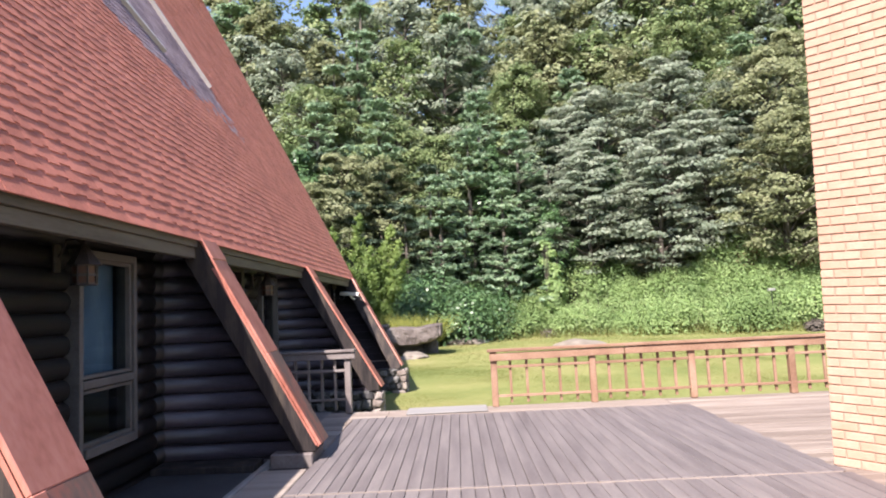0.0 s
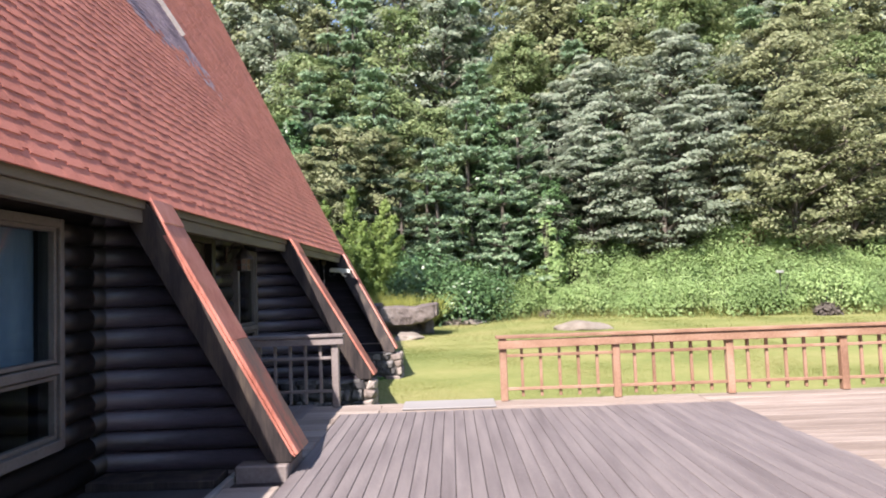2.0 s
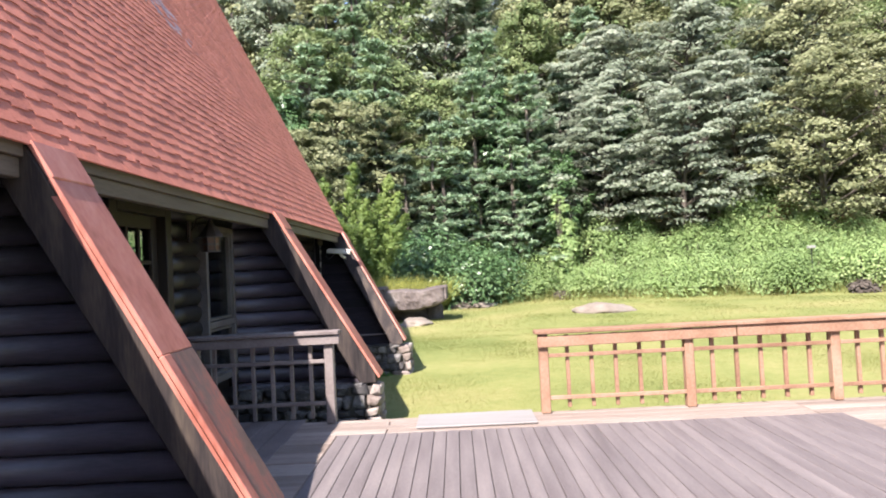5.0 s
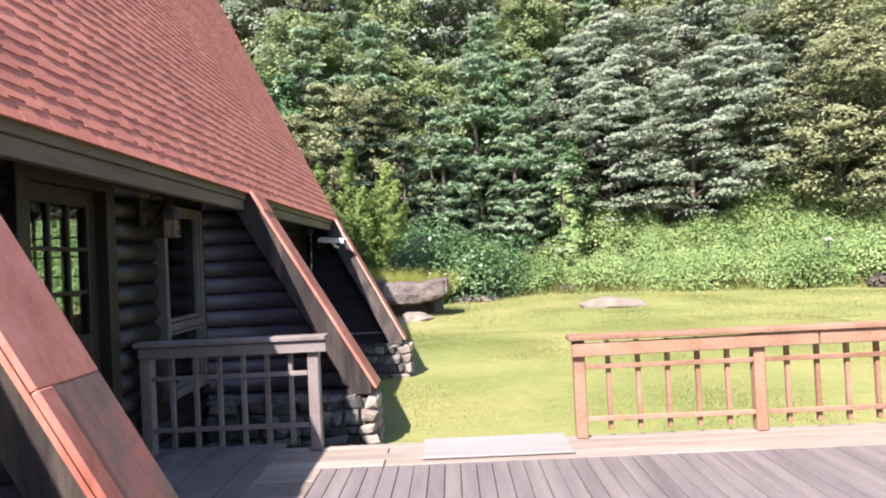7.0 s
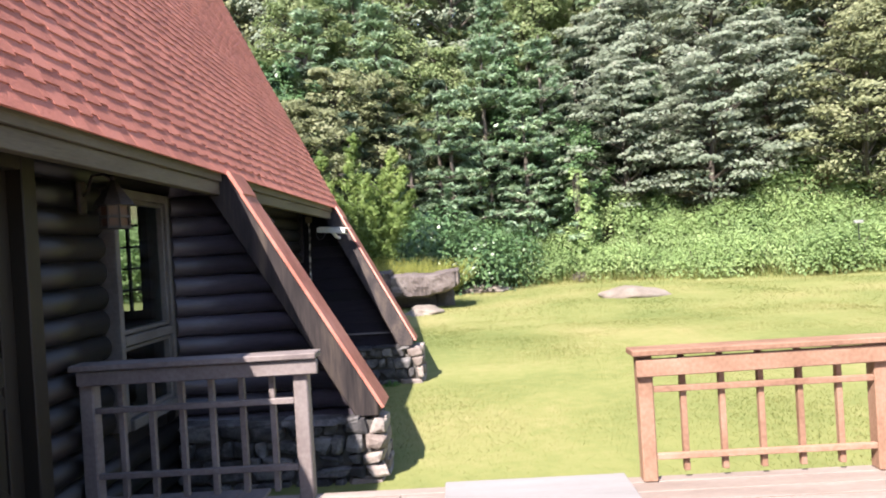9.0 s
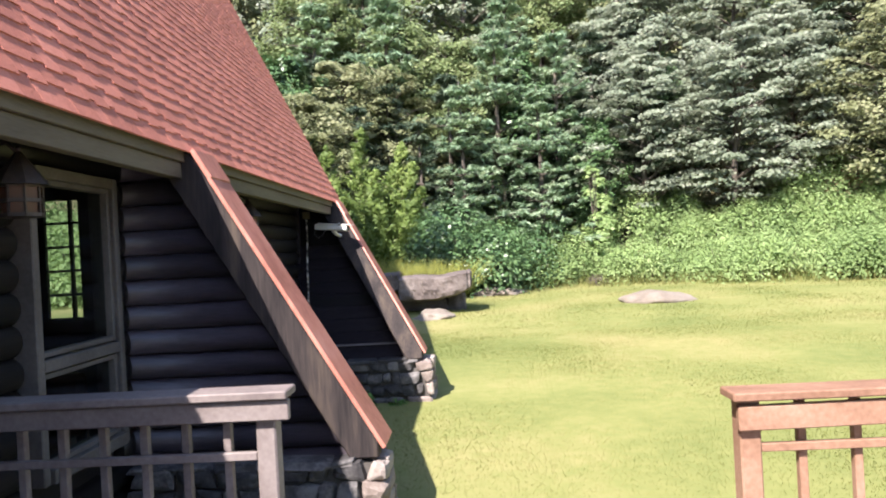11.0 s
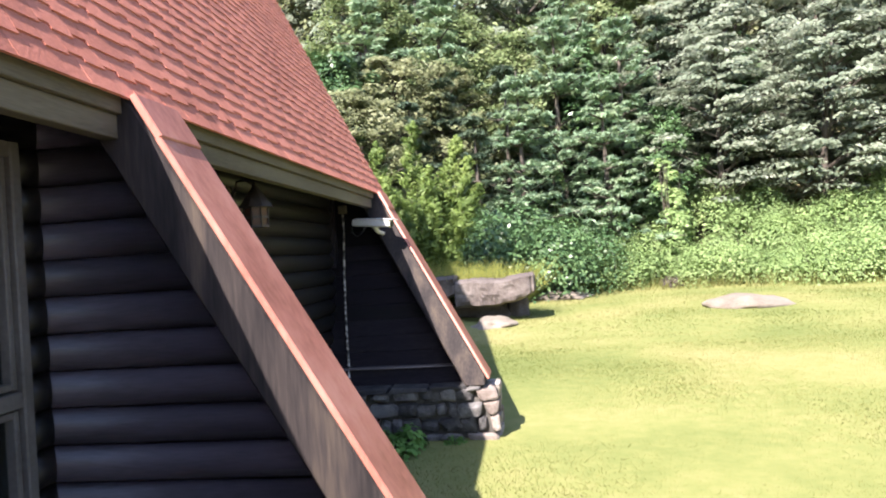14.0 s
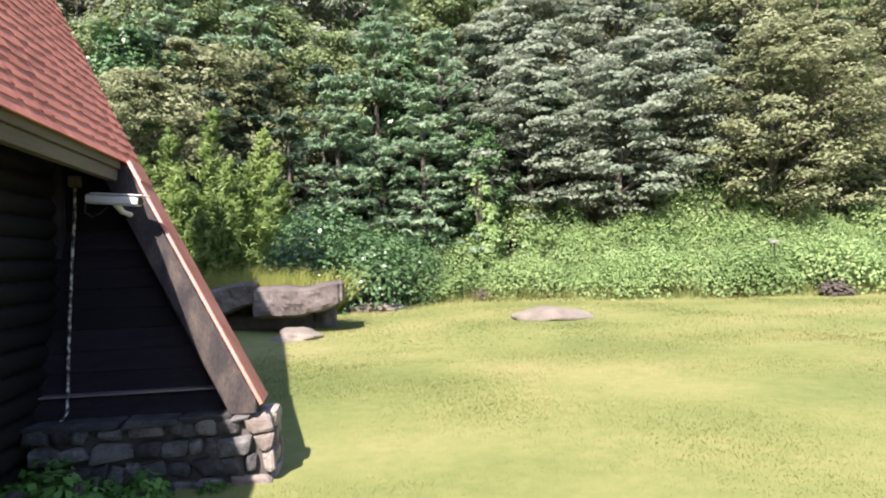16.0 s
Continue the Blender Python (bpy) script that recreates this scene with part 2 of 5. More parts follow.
M["pale_board"] = mat("pale_weathered_board", [(0.187, 0.176, 0.171), (0.253, 0.242, 0.237)], 0.7, 2, 30, 0.15, stretch=(0.6, 4, 4))
M["curtain"] = mat("blue_grey_curtain", [(0.229, 0.328, 0.491), (0.393, 0.524, 0.721), (0.655, 0.787, 0.800)], 0.8, 1.2, 20, 0.2, stretch=(1, 4, 0.6))
M["glass"] = glass_mat("window_glass")


# ---- builders ----
def mesh_of(name, verts, faces, material, smooth=False):
    me = bpy.data.meshes.new(name)
    me.from_pydata([tuple(v) for v in verts], [], faces)
    if smooth:
        me.polygons.foreach_set("use_smooth", [True] * len(me.polygons))
    me.materials.append(material)
    me.update()
    return me


def put(name, me, parent=None, at=None, label=""):
    ob = new(name, me)
    if parent:
        ob.parent = parent
    if at is not None:
        ob.matrix_basis = at
    return tagged(ob, label)


def part(name, bm, material, parent, label="", smooth=False):
    me = bpy.data.meshes.new(name)
    bm.to_mesh(me)
    bm.free()
    if smooth:
        me.polygons.foreach_set("use_smooth", [True] * len(me.polygons))
    me.materials.append(material)
    return put(name, me, parent, None, label)


def thing(name, label, category, at=(0, 0, 0), group="", kind=""):
    ob = new(name)
    ob.location = at
    ob.empty_display_size = 0.1
    return tagged(ob, label, category, group, kind)


def add_box(bm, x0, x1, y0, y1, z0, z1, bevel=0.0, m=None):
    vs = [bm.verts.new((x, y, z)) for x in (x0, x1) for y in (y0, y1) for z in (z0, z1)]
    fs = [bm.faces.new([vs[i] for i in q]) for q in ((0, 1, 3, 2), (4, 6, 7, 5), (0, 4, 5, 1), (2, 3, 7, 6), (0, 2, 6, 4), (1, 5, 7, 3))]
    if m is not None:
        for v in vs:
            v.co = m @ v.co
    if bevel:
        es = {e for f in fs for e in f.edges}
        bmesh.ops.bevel(bm, geom=list(es), offset=bevel, segments=1, affect="EDGES", profile=0.5)
    return vs


def boxbm(x0, x1, y0, y1, z0, z1, bevel=0.004, m=None):
    bm = bmesh.new()
    add_box(bm, x0, x1, y0, y1, z0, z1, bevel, m)
    return bm


def box_mesh(name, sx, sy, sz, material, bevel=0.004):
    bm = boxbm(-sx / 2, sx / 2, -sy / 2, sy / 2, -sz / 2, sz / 2, bevel)
    me = bpy.data.meshes.new(name)
    bm.to_mesh(me)
    bm.free()
    me.materials.append(material)
    return me


def prism(bm, outline, y0, y1, shear=0.0, bevel=0.0):
    """A solid whose outline is given in (x, z), from y0 to y1; shear leans it along y with height."""
    a = [bm.verts.new((x, y0 + shear * z, z)) for x, z in outline]
    b = [bm.verts.new((x, y1 + shear * z, z)) for x, z in outline]
    n = len(outline)
    fs = [bm.faces.new(a), bm.faces.new(b[::-1])]
    for i in range(n):
        fs.append(bm.faces.new((a[i], b[i], b[(i + 1) % n], a[(i + 1) % n])))
    bmesh.ops.recalc_face_normals(bm, faces=fs)
    if bevel:
        bmesh.ops.bevel(bm, geom=list({e for f in fs for e in f.edges}), offset=bevel, segments=1, affect="EDGES")


def tube(bm, path, radii, sides=7):
    rings = []
    for i, p in enumerate(path):
        p = Vector(p)
        d = (Vector(path[min(i + 1, len(path) - 1)]) - Vector(path[max(i - 1, 0)])).normalized()
        u = d.cross(Vector((0.31, 0.95, 0.11))).normalized()
        w = d.cross(u)
        rings.append([bm.verts.new(p + radii[i] * (math.cos(2 * math.pi * k / sides) * u + math.sin(2 * math.pi * k / sides) * w)) for k in range(sides)])
    for a, b in zip(rings, rings[1:]):
        for k in range(sides):
            bm.faces.new((a[k], a[(k + 1) % sides], b[(k + 1) % sides], b[k]))
    bm.faces.new(rings[0][::-1])
    bm.faces.new(rings[-1])


K = 0.55          # run of the roof per metre of rise
EAVE_X, EAVE_Z = -2.42, 2.30
PROW = 0.40       # the far gable leans out with height
RIDGE_Z = 12.6


def roof_x(z):
    return EAVE_X - K * (z - EAVE_Z)


def beam_x(z):
    """The rafters' tops: they kick out a little below the eave."""
    return EAVE_X - 0.585 * (z - EAVE_Z)


# ---- ground ----
def ground_z(x, y):
    edge = 36.0 - 0.35 * max(0.0, min(x, 18.0)) + 0.05 * min(0.0, x)
    t = y - edge
    z = -0.42
    if t > 0:
        z += 0.10 * t + 0.48 * max(0.0, t - 3.0) if t < 60 else 0.10 * 60 + 0.48 * 57
    if x < -2.5 and y > 17:
        z += min(0.5, 0.12 * (-2.5 - x)) * min(1.0, (y - 17) / 4)
    return z


def build_ground():
    xs = [-900, -300, -120, -70, -50] + [-40 + 2 * i for i in range(46)] + [60, 80, 130, 300, 900]
    ys = [-900, -300, -100, -50, -25, -12, -6, 0] + [4 + 1.5 * i for i in range(44)] + [75, 85, 110, 200, 400, 1200]
    verts, faces, mats = [], [], []
    for y in ys:
        for x in xs:
            n = 0.05 * noise.noise((x * 0.3, y * 0.3, 0)) if y > 11 else 0
            verts.append((x, y, ground_z(x, y) + n))
    w = len(xs)
    for j in range(len(ys) - 1):
        for i in range(w - 1):
            faces.append((j * w + i, j * w + i + 1, (j + 1) * w + i + 1, (j + 1) * w + i))
            cx, cy = (xs[i] + xs[i + 1]) / 2, (ys[j] + ys[j + 1]) / 2
            mats.append(1 if cy > 36.5 - 0.35 * max(0.0, min(cx, 18.0)) + 1.5 else 0)
    me = mesh_of("ground", verts, faces, M["lawn"], True)
    me.materials.append(M["litter"])
    me.polygons.foreach_set("material_index", mats)
    tagged(put("ground", me), "sunlit mown lawn rising into a wooded bank", "lawn", kind="structure")


build_ground()


# ---- leaves ----
def leaf_mesh(name, centres, normals, size, material, aspect=0.55, jitter=0.5, rng=None, along=None):
    """Many separate pointed leaves, each a folded four-cornered blade."""
    n = len(centres)
    c = np.asarray(centres, float)
    nr = np.asarray(normals, float) + rng.normal(0, jitter, (n, 3))
    nr /= np.linalg.norm(nr, axis=1)[:, None] + 1e-9
    t = rng.normal(0, 1, (n, 3)) if along is None else np.asarray(along, float) + rng.normal(0, 0.35, (n, 3))
    t -= (t * nr).sum(1)[:, None] * nr
    t /= np.linalg.norm(t, axis=1)[:, None] + 1e-9
    s = np.cross(nr, t)
    sz = size * rng.uniform(0.6, 1.35, n)[:, None]
    v = np.empty((n, 4, 3))
    v[:, 0] = c - t * sz * 0.5
    v[:, 1] = c + s * sz * aspect * 0.5 + nr * sz * 0.12
    v[:, 2] = c + t * sz * 0.5
    v[:, 3] = c - s * sz * aspect * 0.5 + nr * sz * 0.12
    me = bpy.data.meshes.new(name)
    me.vertices.add(n * 4)
    me.vertices.foreach_set("co", v.ravel())
    me.loops.add(n * 4)
    me.loops.foreach_set("vertex_index", np.arange(n * 4))
    me.polygons.add(n)
    me.polygons.foreach_set("loop_start", np.arange(n) * 4)
    me.update(calc_edges=True)
    me.materials.append(material)
    return me


def ball_points(rng, n):
    d = rng.normal(0, 1, (n, 3))
    return d / np.linalg.norm(d, axis=1)[:, None]


def broadleaf(name, label, seed, height, spread, material, leaf=0.2, boughs=42, per=90, flat=0.25, low=0.18):
    """A tree of boughs round a tapered trunk, each bough a run of flat leaf sprays with gaps between the layers."""
    rng = np.random.default_rng(seed)
    root = thing(name, label, "tree")
    bm = bmesh.new()
    lean = rng.normal(0, 0.04 * height, 2)
    path = [(lean[0] * (i / 6) ** 2, lean[1] * (i / 6) ** 2, height * 0.92 * i / 6 - 0.3 * (i == 0)) for i in range(7)]
    tube(bm, path, [0.020 * height * (1 - 0.13 * i) for i in range(7)], 8)
    part("trunk", bm, M["bark"], root, "", True)
    cs, ns = [], []
    limbs = bmesh.new()
    for i in range(boughs):
        g = ((i + rng.uniform(0, 1)) / boughs) ** 0.9
        h = low + (1 - low) * g
        r = spread * (1.02 - g) ** 0.5 * (0.72 + 0.5 * min(1.0, 3 * g)) * rng.uniform(0.65, 1.15)
        a = i * 2.4 + rng.uniform(-0.6, 0.6)
        d = np.array([math.cos(a), math.sin(a), 0.0])
        foot = np.array([lean[0] * h * h, lean[1] * h * h, max(0.3, h * height - 0.35 * r - 0.3)])
        tip = np.array([lean[0] * h, lean[1] * h, h * height]) + d * r
        tube(limbs, [tuple(foot), tuple(foot * 0.45 + tip * 0.55 + np.array([0, 0, 0.08 * r])), tuple(tip)], [0.006 * height, 0.0035 * height, 0.001 * height], 5)
        for s in (0.42, 0.64, 0.84, 1.0):
            pr = spread * rng.uniform(0.17, 0.31) * (1.1 - 0.45 * g)
            side = np.array([-d[1], d[0], 0]) * rng.normal(0, 0.24) * r
            p = foot + (tip - foot) * s + side + np.array([0, 0, 0.1 * r + rng.normal(0, 0.14)])
            q = ball_points(rng, per) * (rng.uniform(0.05, 1, (per, 1)) ** 0.42) * np.array([pr, pr, pr * flat])
            q[:, 2] -= 0.22 * (q[:, 0] ** 2 + q[:, 1] ** 2) / pr
            cs.append(q + p)
            ns.append(np.tile(d * 0.45 + np.array([0, 0, 1.0]), (per, 1)) + q / pr * 0.6)
    tagged(part("branchwork", limbs, M["bark"], root), kind="stuff")
    put("crown", leaf_mesh("crown", np.concatenate(cs), np.concatenate(ns), leaf, material, 0.6, 0.3, rng), root)
    return root


def pine(name, label, seed, height, spread, material, tuft=0.42, low=0.12, sparse=1.0, rise=0.15):
    """A conifer of whorled boughs that end in soft tufts of needles."""
    rng = np.random.default_rng(seed)
    root = thing(name, label, "tree")
    bm = bmesh.new()
    tube(bm, [(0, 0, -0.3), (0.05, 0, height * 0.5), (0, 0.05, height)], [0.02 * height, 0.012 * height, 0.002 * height], 8)
    part("trunk", bm, M["bark"], root, "", True)
    limbs = bmesh.new()
    cs, ns, al = [], [], []
    levels = int(height * 1.3 * sparse)
    for i in range(levels):
        h = low + (1 - low) * (i + rng.uniform(0, 0.8)) / levels
        rad = spread * (1.04 - h) ** 0.75 * rng.uniform(0.75, 1.15)
        for k in range(6):
            a = 2 * math.pi * (k + rng.uniform(-0.3, 0.3)) / 6 + i * 0.9
            d = np.array([math.cos(a), math.sin(a), rise + 0.12 * rng.normal()])
            base = np.array([0, 0, h * height])
            length = rad * rng.uniform(0.7, 1.15)
            if k % 2 == 0:
                tube(limbs, [tuple(base), tuple(base + d * length)], [0.006 * height, 0.0015 * height], 4)
            for s in np.arange(0.3, 1.01, 0.16 / max(0.6, length / 2.6)):
                side = np.array([-d[1], d[0], 0]) * rng.normal(0, 0.24) * length * (1.1 - 0.5 * s)
                p = base + d * length * s + side + np.array([0, 0, rng.normal(0, 0.09)])
                n = 30
                q = ball_points(rng, n)
                q[:, 2] = np.abs(q[:, 2]) * 0.7
                cs.append(p + q * tuft * 0.42)
                al.append(q + d * 0.6)
                ns.append(np.tile([0.0, 0.0, 1.0], (n, 1)) + 0.3 * ball_points(rng, n))
    tagged(part("branchwork", limbs, M["bark"], root), kind="stuff")
    put("crown", leaf_mesh("crown", np.concatenate(cs), np.concatenate(ns), tuft, material, 0.22, 0.4, rng, np.concatenate(al)), root)
    return root


def bush(name, label, seed, rx, ry, rz, material, leaf=0.16, n=2600, lumps=16, category="shrub"):
    """A thicket: leaves over a lumpy mound, on a handful of stems."""
    rng = np.random.default_rng(seed)
    root = thing(name, label, category)
    bm = bmesh.new()
    for i in range(7):
        a = rng.uniform(0, 6.28)
        tube(bm, [(0.25 * rx * math.cos(a), 0.25 * ry * math.sin(a), -0.2), (0.5 * rx * math.cos(a), 0.5 * ry * math.sin(a), 0.75 * rz)], [0.03, 0.012], 5)
    tagged(part("stem_tangle", bm, M["bark"], root), kind="stuff")
    cs, ns = [], []
    per = n // lumps
    for i in range(lumps):
        d = ball_points(rng, 1)[0]
        d[2] = abs(d[2]) * 0.9 + 0.05
        c = d * np.array([rx, ry, rz]) * rng.uniform(0.45, 0.85)
        pr = rng.uniform(0.35, 0.6) * min(rx, rz)
        q = ball_points(rng, per)
        q[:, 2] = np.where(q[:, 2] < -0.35, -q[:, 2], q[:, 2])
        cs.append(c + q * pr * rng.uniform(0.72, 1.08, (per, 1)))
        ns.append(q + np.array([0, -0.1, 0.4]))
    put("foliage", leaf_mesh("foliage", np.concatenate(cs), np.concatenate(ns), leaf, material, 0.7, 0.26, rng), root)
    return root


# ---- house: walls ----
WALL_X = -2.95
LOG = 0.176
BEAMS = (2.60, 6.32, 10.85)          # near faces of the upright-plane rafters
BEAM_W, BEAM_D = 0.34, 0.26


def half_log(name, length, radius, material, along="y"):
    """A half-round log with flattened back; its length runs along y or x."""
    verts, faces = [], []
    prof = [(math.sin(a) * radius * 1.02, -math.cos(a) * radius) for a in [math.pi * k / 8 for k in range(9)]]
    prof = [(p[0] * 0.85, p[1]) for p in prof]
    n = len(prof)
    for s in (0, 1):
        for dx, dz in prof:
            verts.append((dx, s * length, dz) if along == "y" else (s * length, -dx, dz))
    for k in range(n - 1):
        q = (k, k + 1, n + k + 1, n + k)
        faces.append(q if along == "x" else q[::-1])
    faces.append(tuple(range(n)))
    faces.append(tuple(range(2 * n - 1, n - 1, -1)))
    faces.append((0, n, 2 * n - 1, n - 1))
    me = mesh_of(name, verts, faces, material, False)
    for p in me.polygons[:n - 1]:
        p.use_smooth = True
    return me


# stretches of the long wall between openings: (y0, y1, z0, z1)
DOOR = (8.05, 8.98, 0.0, 2.12)
WIN_A = (5.05, 5.90, 0.46, 2.06)
WIN_B = (9.93, 10.72, 0.40, 2.06)
OPEN = (WIN_A, DOOR, WIN_B)


def backing(name, x0, x1, y0, y1, z0, z1, holes, material):
    """A wall slab with real openings through it."""
    bm = bmesh.new()
    ys = sorted({y0, y1, *[v for h in holes for v in h[:2]]})
    zs = sorted({z0, z1, *[v for h in holes for v in h[2:]]})
    for a, b in zip(ys, ys[1:]):
        for c, d in zip(zs, zs[1:]):
            if not any(h[0] <= a and b <= h[1] and h[2] <= c and d <= h[3] for h in holes):
                add_box(bm, x0, x1, a, b, c, d)
    bmesh.ops.remove_doubles(bm, verts=bm.verts, dist=0.0005)
    return part(name, bm, material, None)


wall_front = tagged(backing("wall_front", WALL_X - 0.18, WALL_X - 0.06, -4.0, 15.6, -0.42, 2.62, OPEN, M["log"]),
                    "dark-stained horizontal log wall with the eave's shade in its colour", "wall", kind="structure")


def wall_logs():
    z = 0.096 - 3 * LOG
    while z < 2.62:
        cuts = [(-4.0, 15.5)]
        for h in OPEN:
            if z + LOG * 0.4 > h[2] - 0.06 and z - LOG * 0.4 < h[3] + 0.06:
                nxt = []
                for a, b in cuts:
                    if a < h[0] < b:
                        nxt += [(a, h[0] - 0.07), (h[1] + 0.07, b)]
                    else:
                        nxt.append((a, b))
                cuts = nxt
        for a, b in cuts:
            for c in ((a, 2.75), (2.75, 6.45), (6.45, 11.0), (11.0, b)):
                lo, hi = max(a, c[0]), min(b, c[1])
                if hi - lo > 0.05:
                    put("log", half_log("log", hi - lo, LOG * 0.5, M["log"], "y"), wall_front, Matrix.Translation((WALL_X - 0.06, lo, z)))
        z += LOG


wall_logs()


def fin(i, y):
    """A cross wall of logs that closes the bay under one rafter."""
    bm = bmesh.new()
    z0 = -0.42 if i == 2 else -0.1
    prism(bm, [(WALL_X - 0.1, z0), (beam_x(z0 + 0.62) - 0.28, z0), (beam_x(0.3) - 0.28, 0.3), (beam_x(2.62) - 0.28, 2.62), (WALL_X - 0.1, 2.62)], y + 0.16, y + 0.24)
    w = tagged(part("wall_cross_%d" % (i + 1), bm, M["log_x"], None), "dark-stained log cross wall beneath a sloping rafter", "wall", kind="structure")
    z = 0.096
    while z < 2.4:
        x1 = min(-1.45, beam_x(z) - 0.24)
        if x1 - WALL_X > 0.06:
            put("log", half_log("log", x1 - WALL_X + 0.05, LOG * 0.5, M["log_x"], "x"), w, Matrix.Translation((WALL_X - 0.05, y + 0.165, z)))
        z += LOG
    return w


for i, y in enumerate(BEAMS):
    fin(i, y + (0.22 if i == 1 else 0.0))


def rafter(y, shear=0.0, foot=0.13, slope=0.585, eave_x=EAVE_X, worn=0.0, width=BEAM_W, rim=True):
    """A sloping rafter from the eave to its foot: dark timber, a weathered red cap and its red near edge."""
    root = thing("rafter", "dark timber A-frame rafter with a weathered red cap", "beam", (0, 0, 0), "sloping rafters along the eave")
    top = 2.45

    def bx(z):
        return eave_x - slope * (z - EAVE_Z)

    bm = bmesh.new()
    tipx = bx(foot + 0.10)
    prism(bm, [(tipx, foot + 0.10), (tipx - 0.004, foot), (bx(foot) - BEAM_D, foot), (bx(top) - BEAM_D, top), (bx(top) - 0.09, top), (bx(2.26), 2.26)], y, y + width, shear, 0.012)
    part("timber", bm, M["beam"], root)
    nx, nz = 0.863, 0.505
    boards = [("upper_cap", 2.08, 2.285, 0.036, 0.006, M["red_cap"], 0.0)]
    if worn:
        boards += [("cap_board", worn, 2.09, 0.030, 0.002, M["red_cap"], 0.0), ("lower_cap", foot + 0.06, worn, 0.029, 0.002, M["worn_cap"], 0.085),
                   ("cap_rim", foot + 0.06, worn, 0.033, 0.002, M["red_cap"], -0.085)]
    else:
        boards.append(("cap_board", foot + 0.06, 2.09, 0.030, 0.002, M["red_cap"], 0.0))
    for name, z0, z1, t, lift, m, side in boards:
        bm = bmesh.new()
        a, b = (bx(z0) + nx * lift, z0 + nz * lift), (bx(z1) + nx * lift, z1 + nz * lift)
        ya, yb = (y - 0.004 + max(0.0, side), y + width + 0.012) if side >= 0 else (y - 0.006, y - side - 0.002)
        prism(bm, [a, (a[0] + nx * t, a[1] + nz * t), (b[0] + nx * t, b[1] + nz * t), b], ya, yb, shear, 0.006)
        part(name, bm, m, root, "peeled brown cap board" if m == M["worn_cap"] else "weathered red cap board")
    if not rim:
        return root
    bm = bmesh.new()
    prism(bm, [(bx(foot + 0.06) - 0.03, foot + 0.075), (bx(2.0) - 0.03, 2.0), (bx(2.0) + 0.004, 2.0), (bx(foot + 0.06) + 0.004, foot + 0.05)], y - 0.006, y - 0.002, shear)
    part("cap_edge", bm, M["red_cap"], root)
    return root


rafter(2.50, 0.0, 0.09, 0.528, -2.40, 0.8, 0.40)
rafter(6.51, -0.082, 0.09, 0.528, -2.442, 1.1, 0.38)
rafter(BEAMS[2], 0.0, 0.13, rim=False)
rafter(14.75, PROW, 0.12, rim=False)


# ---- house: roof ----
def roof_y_end(z):
    return 15.28 + PROW * z


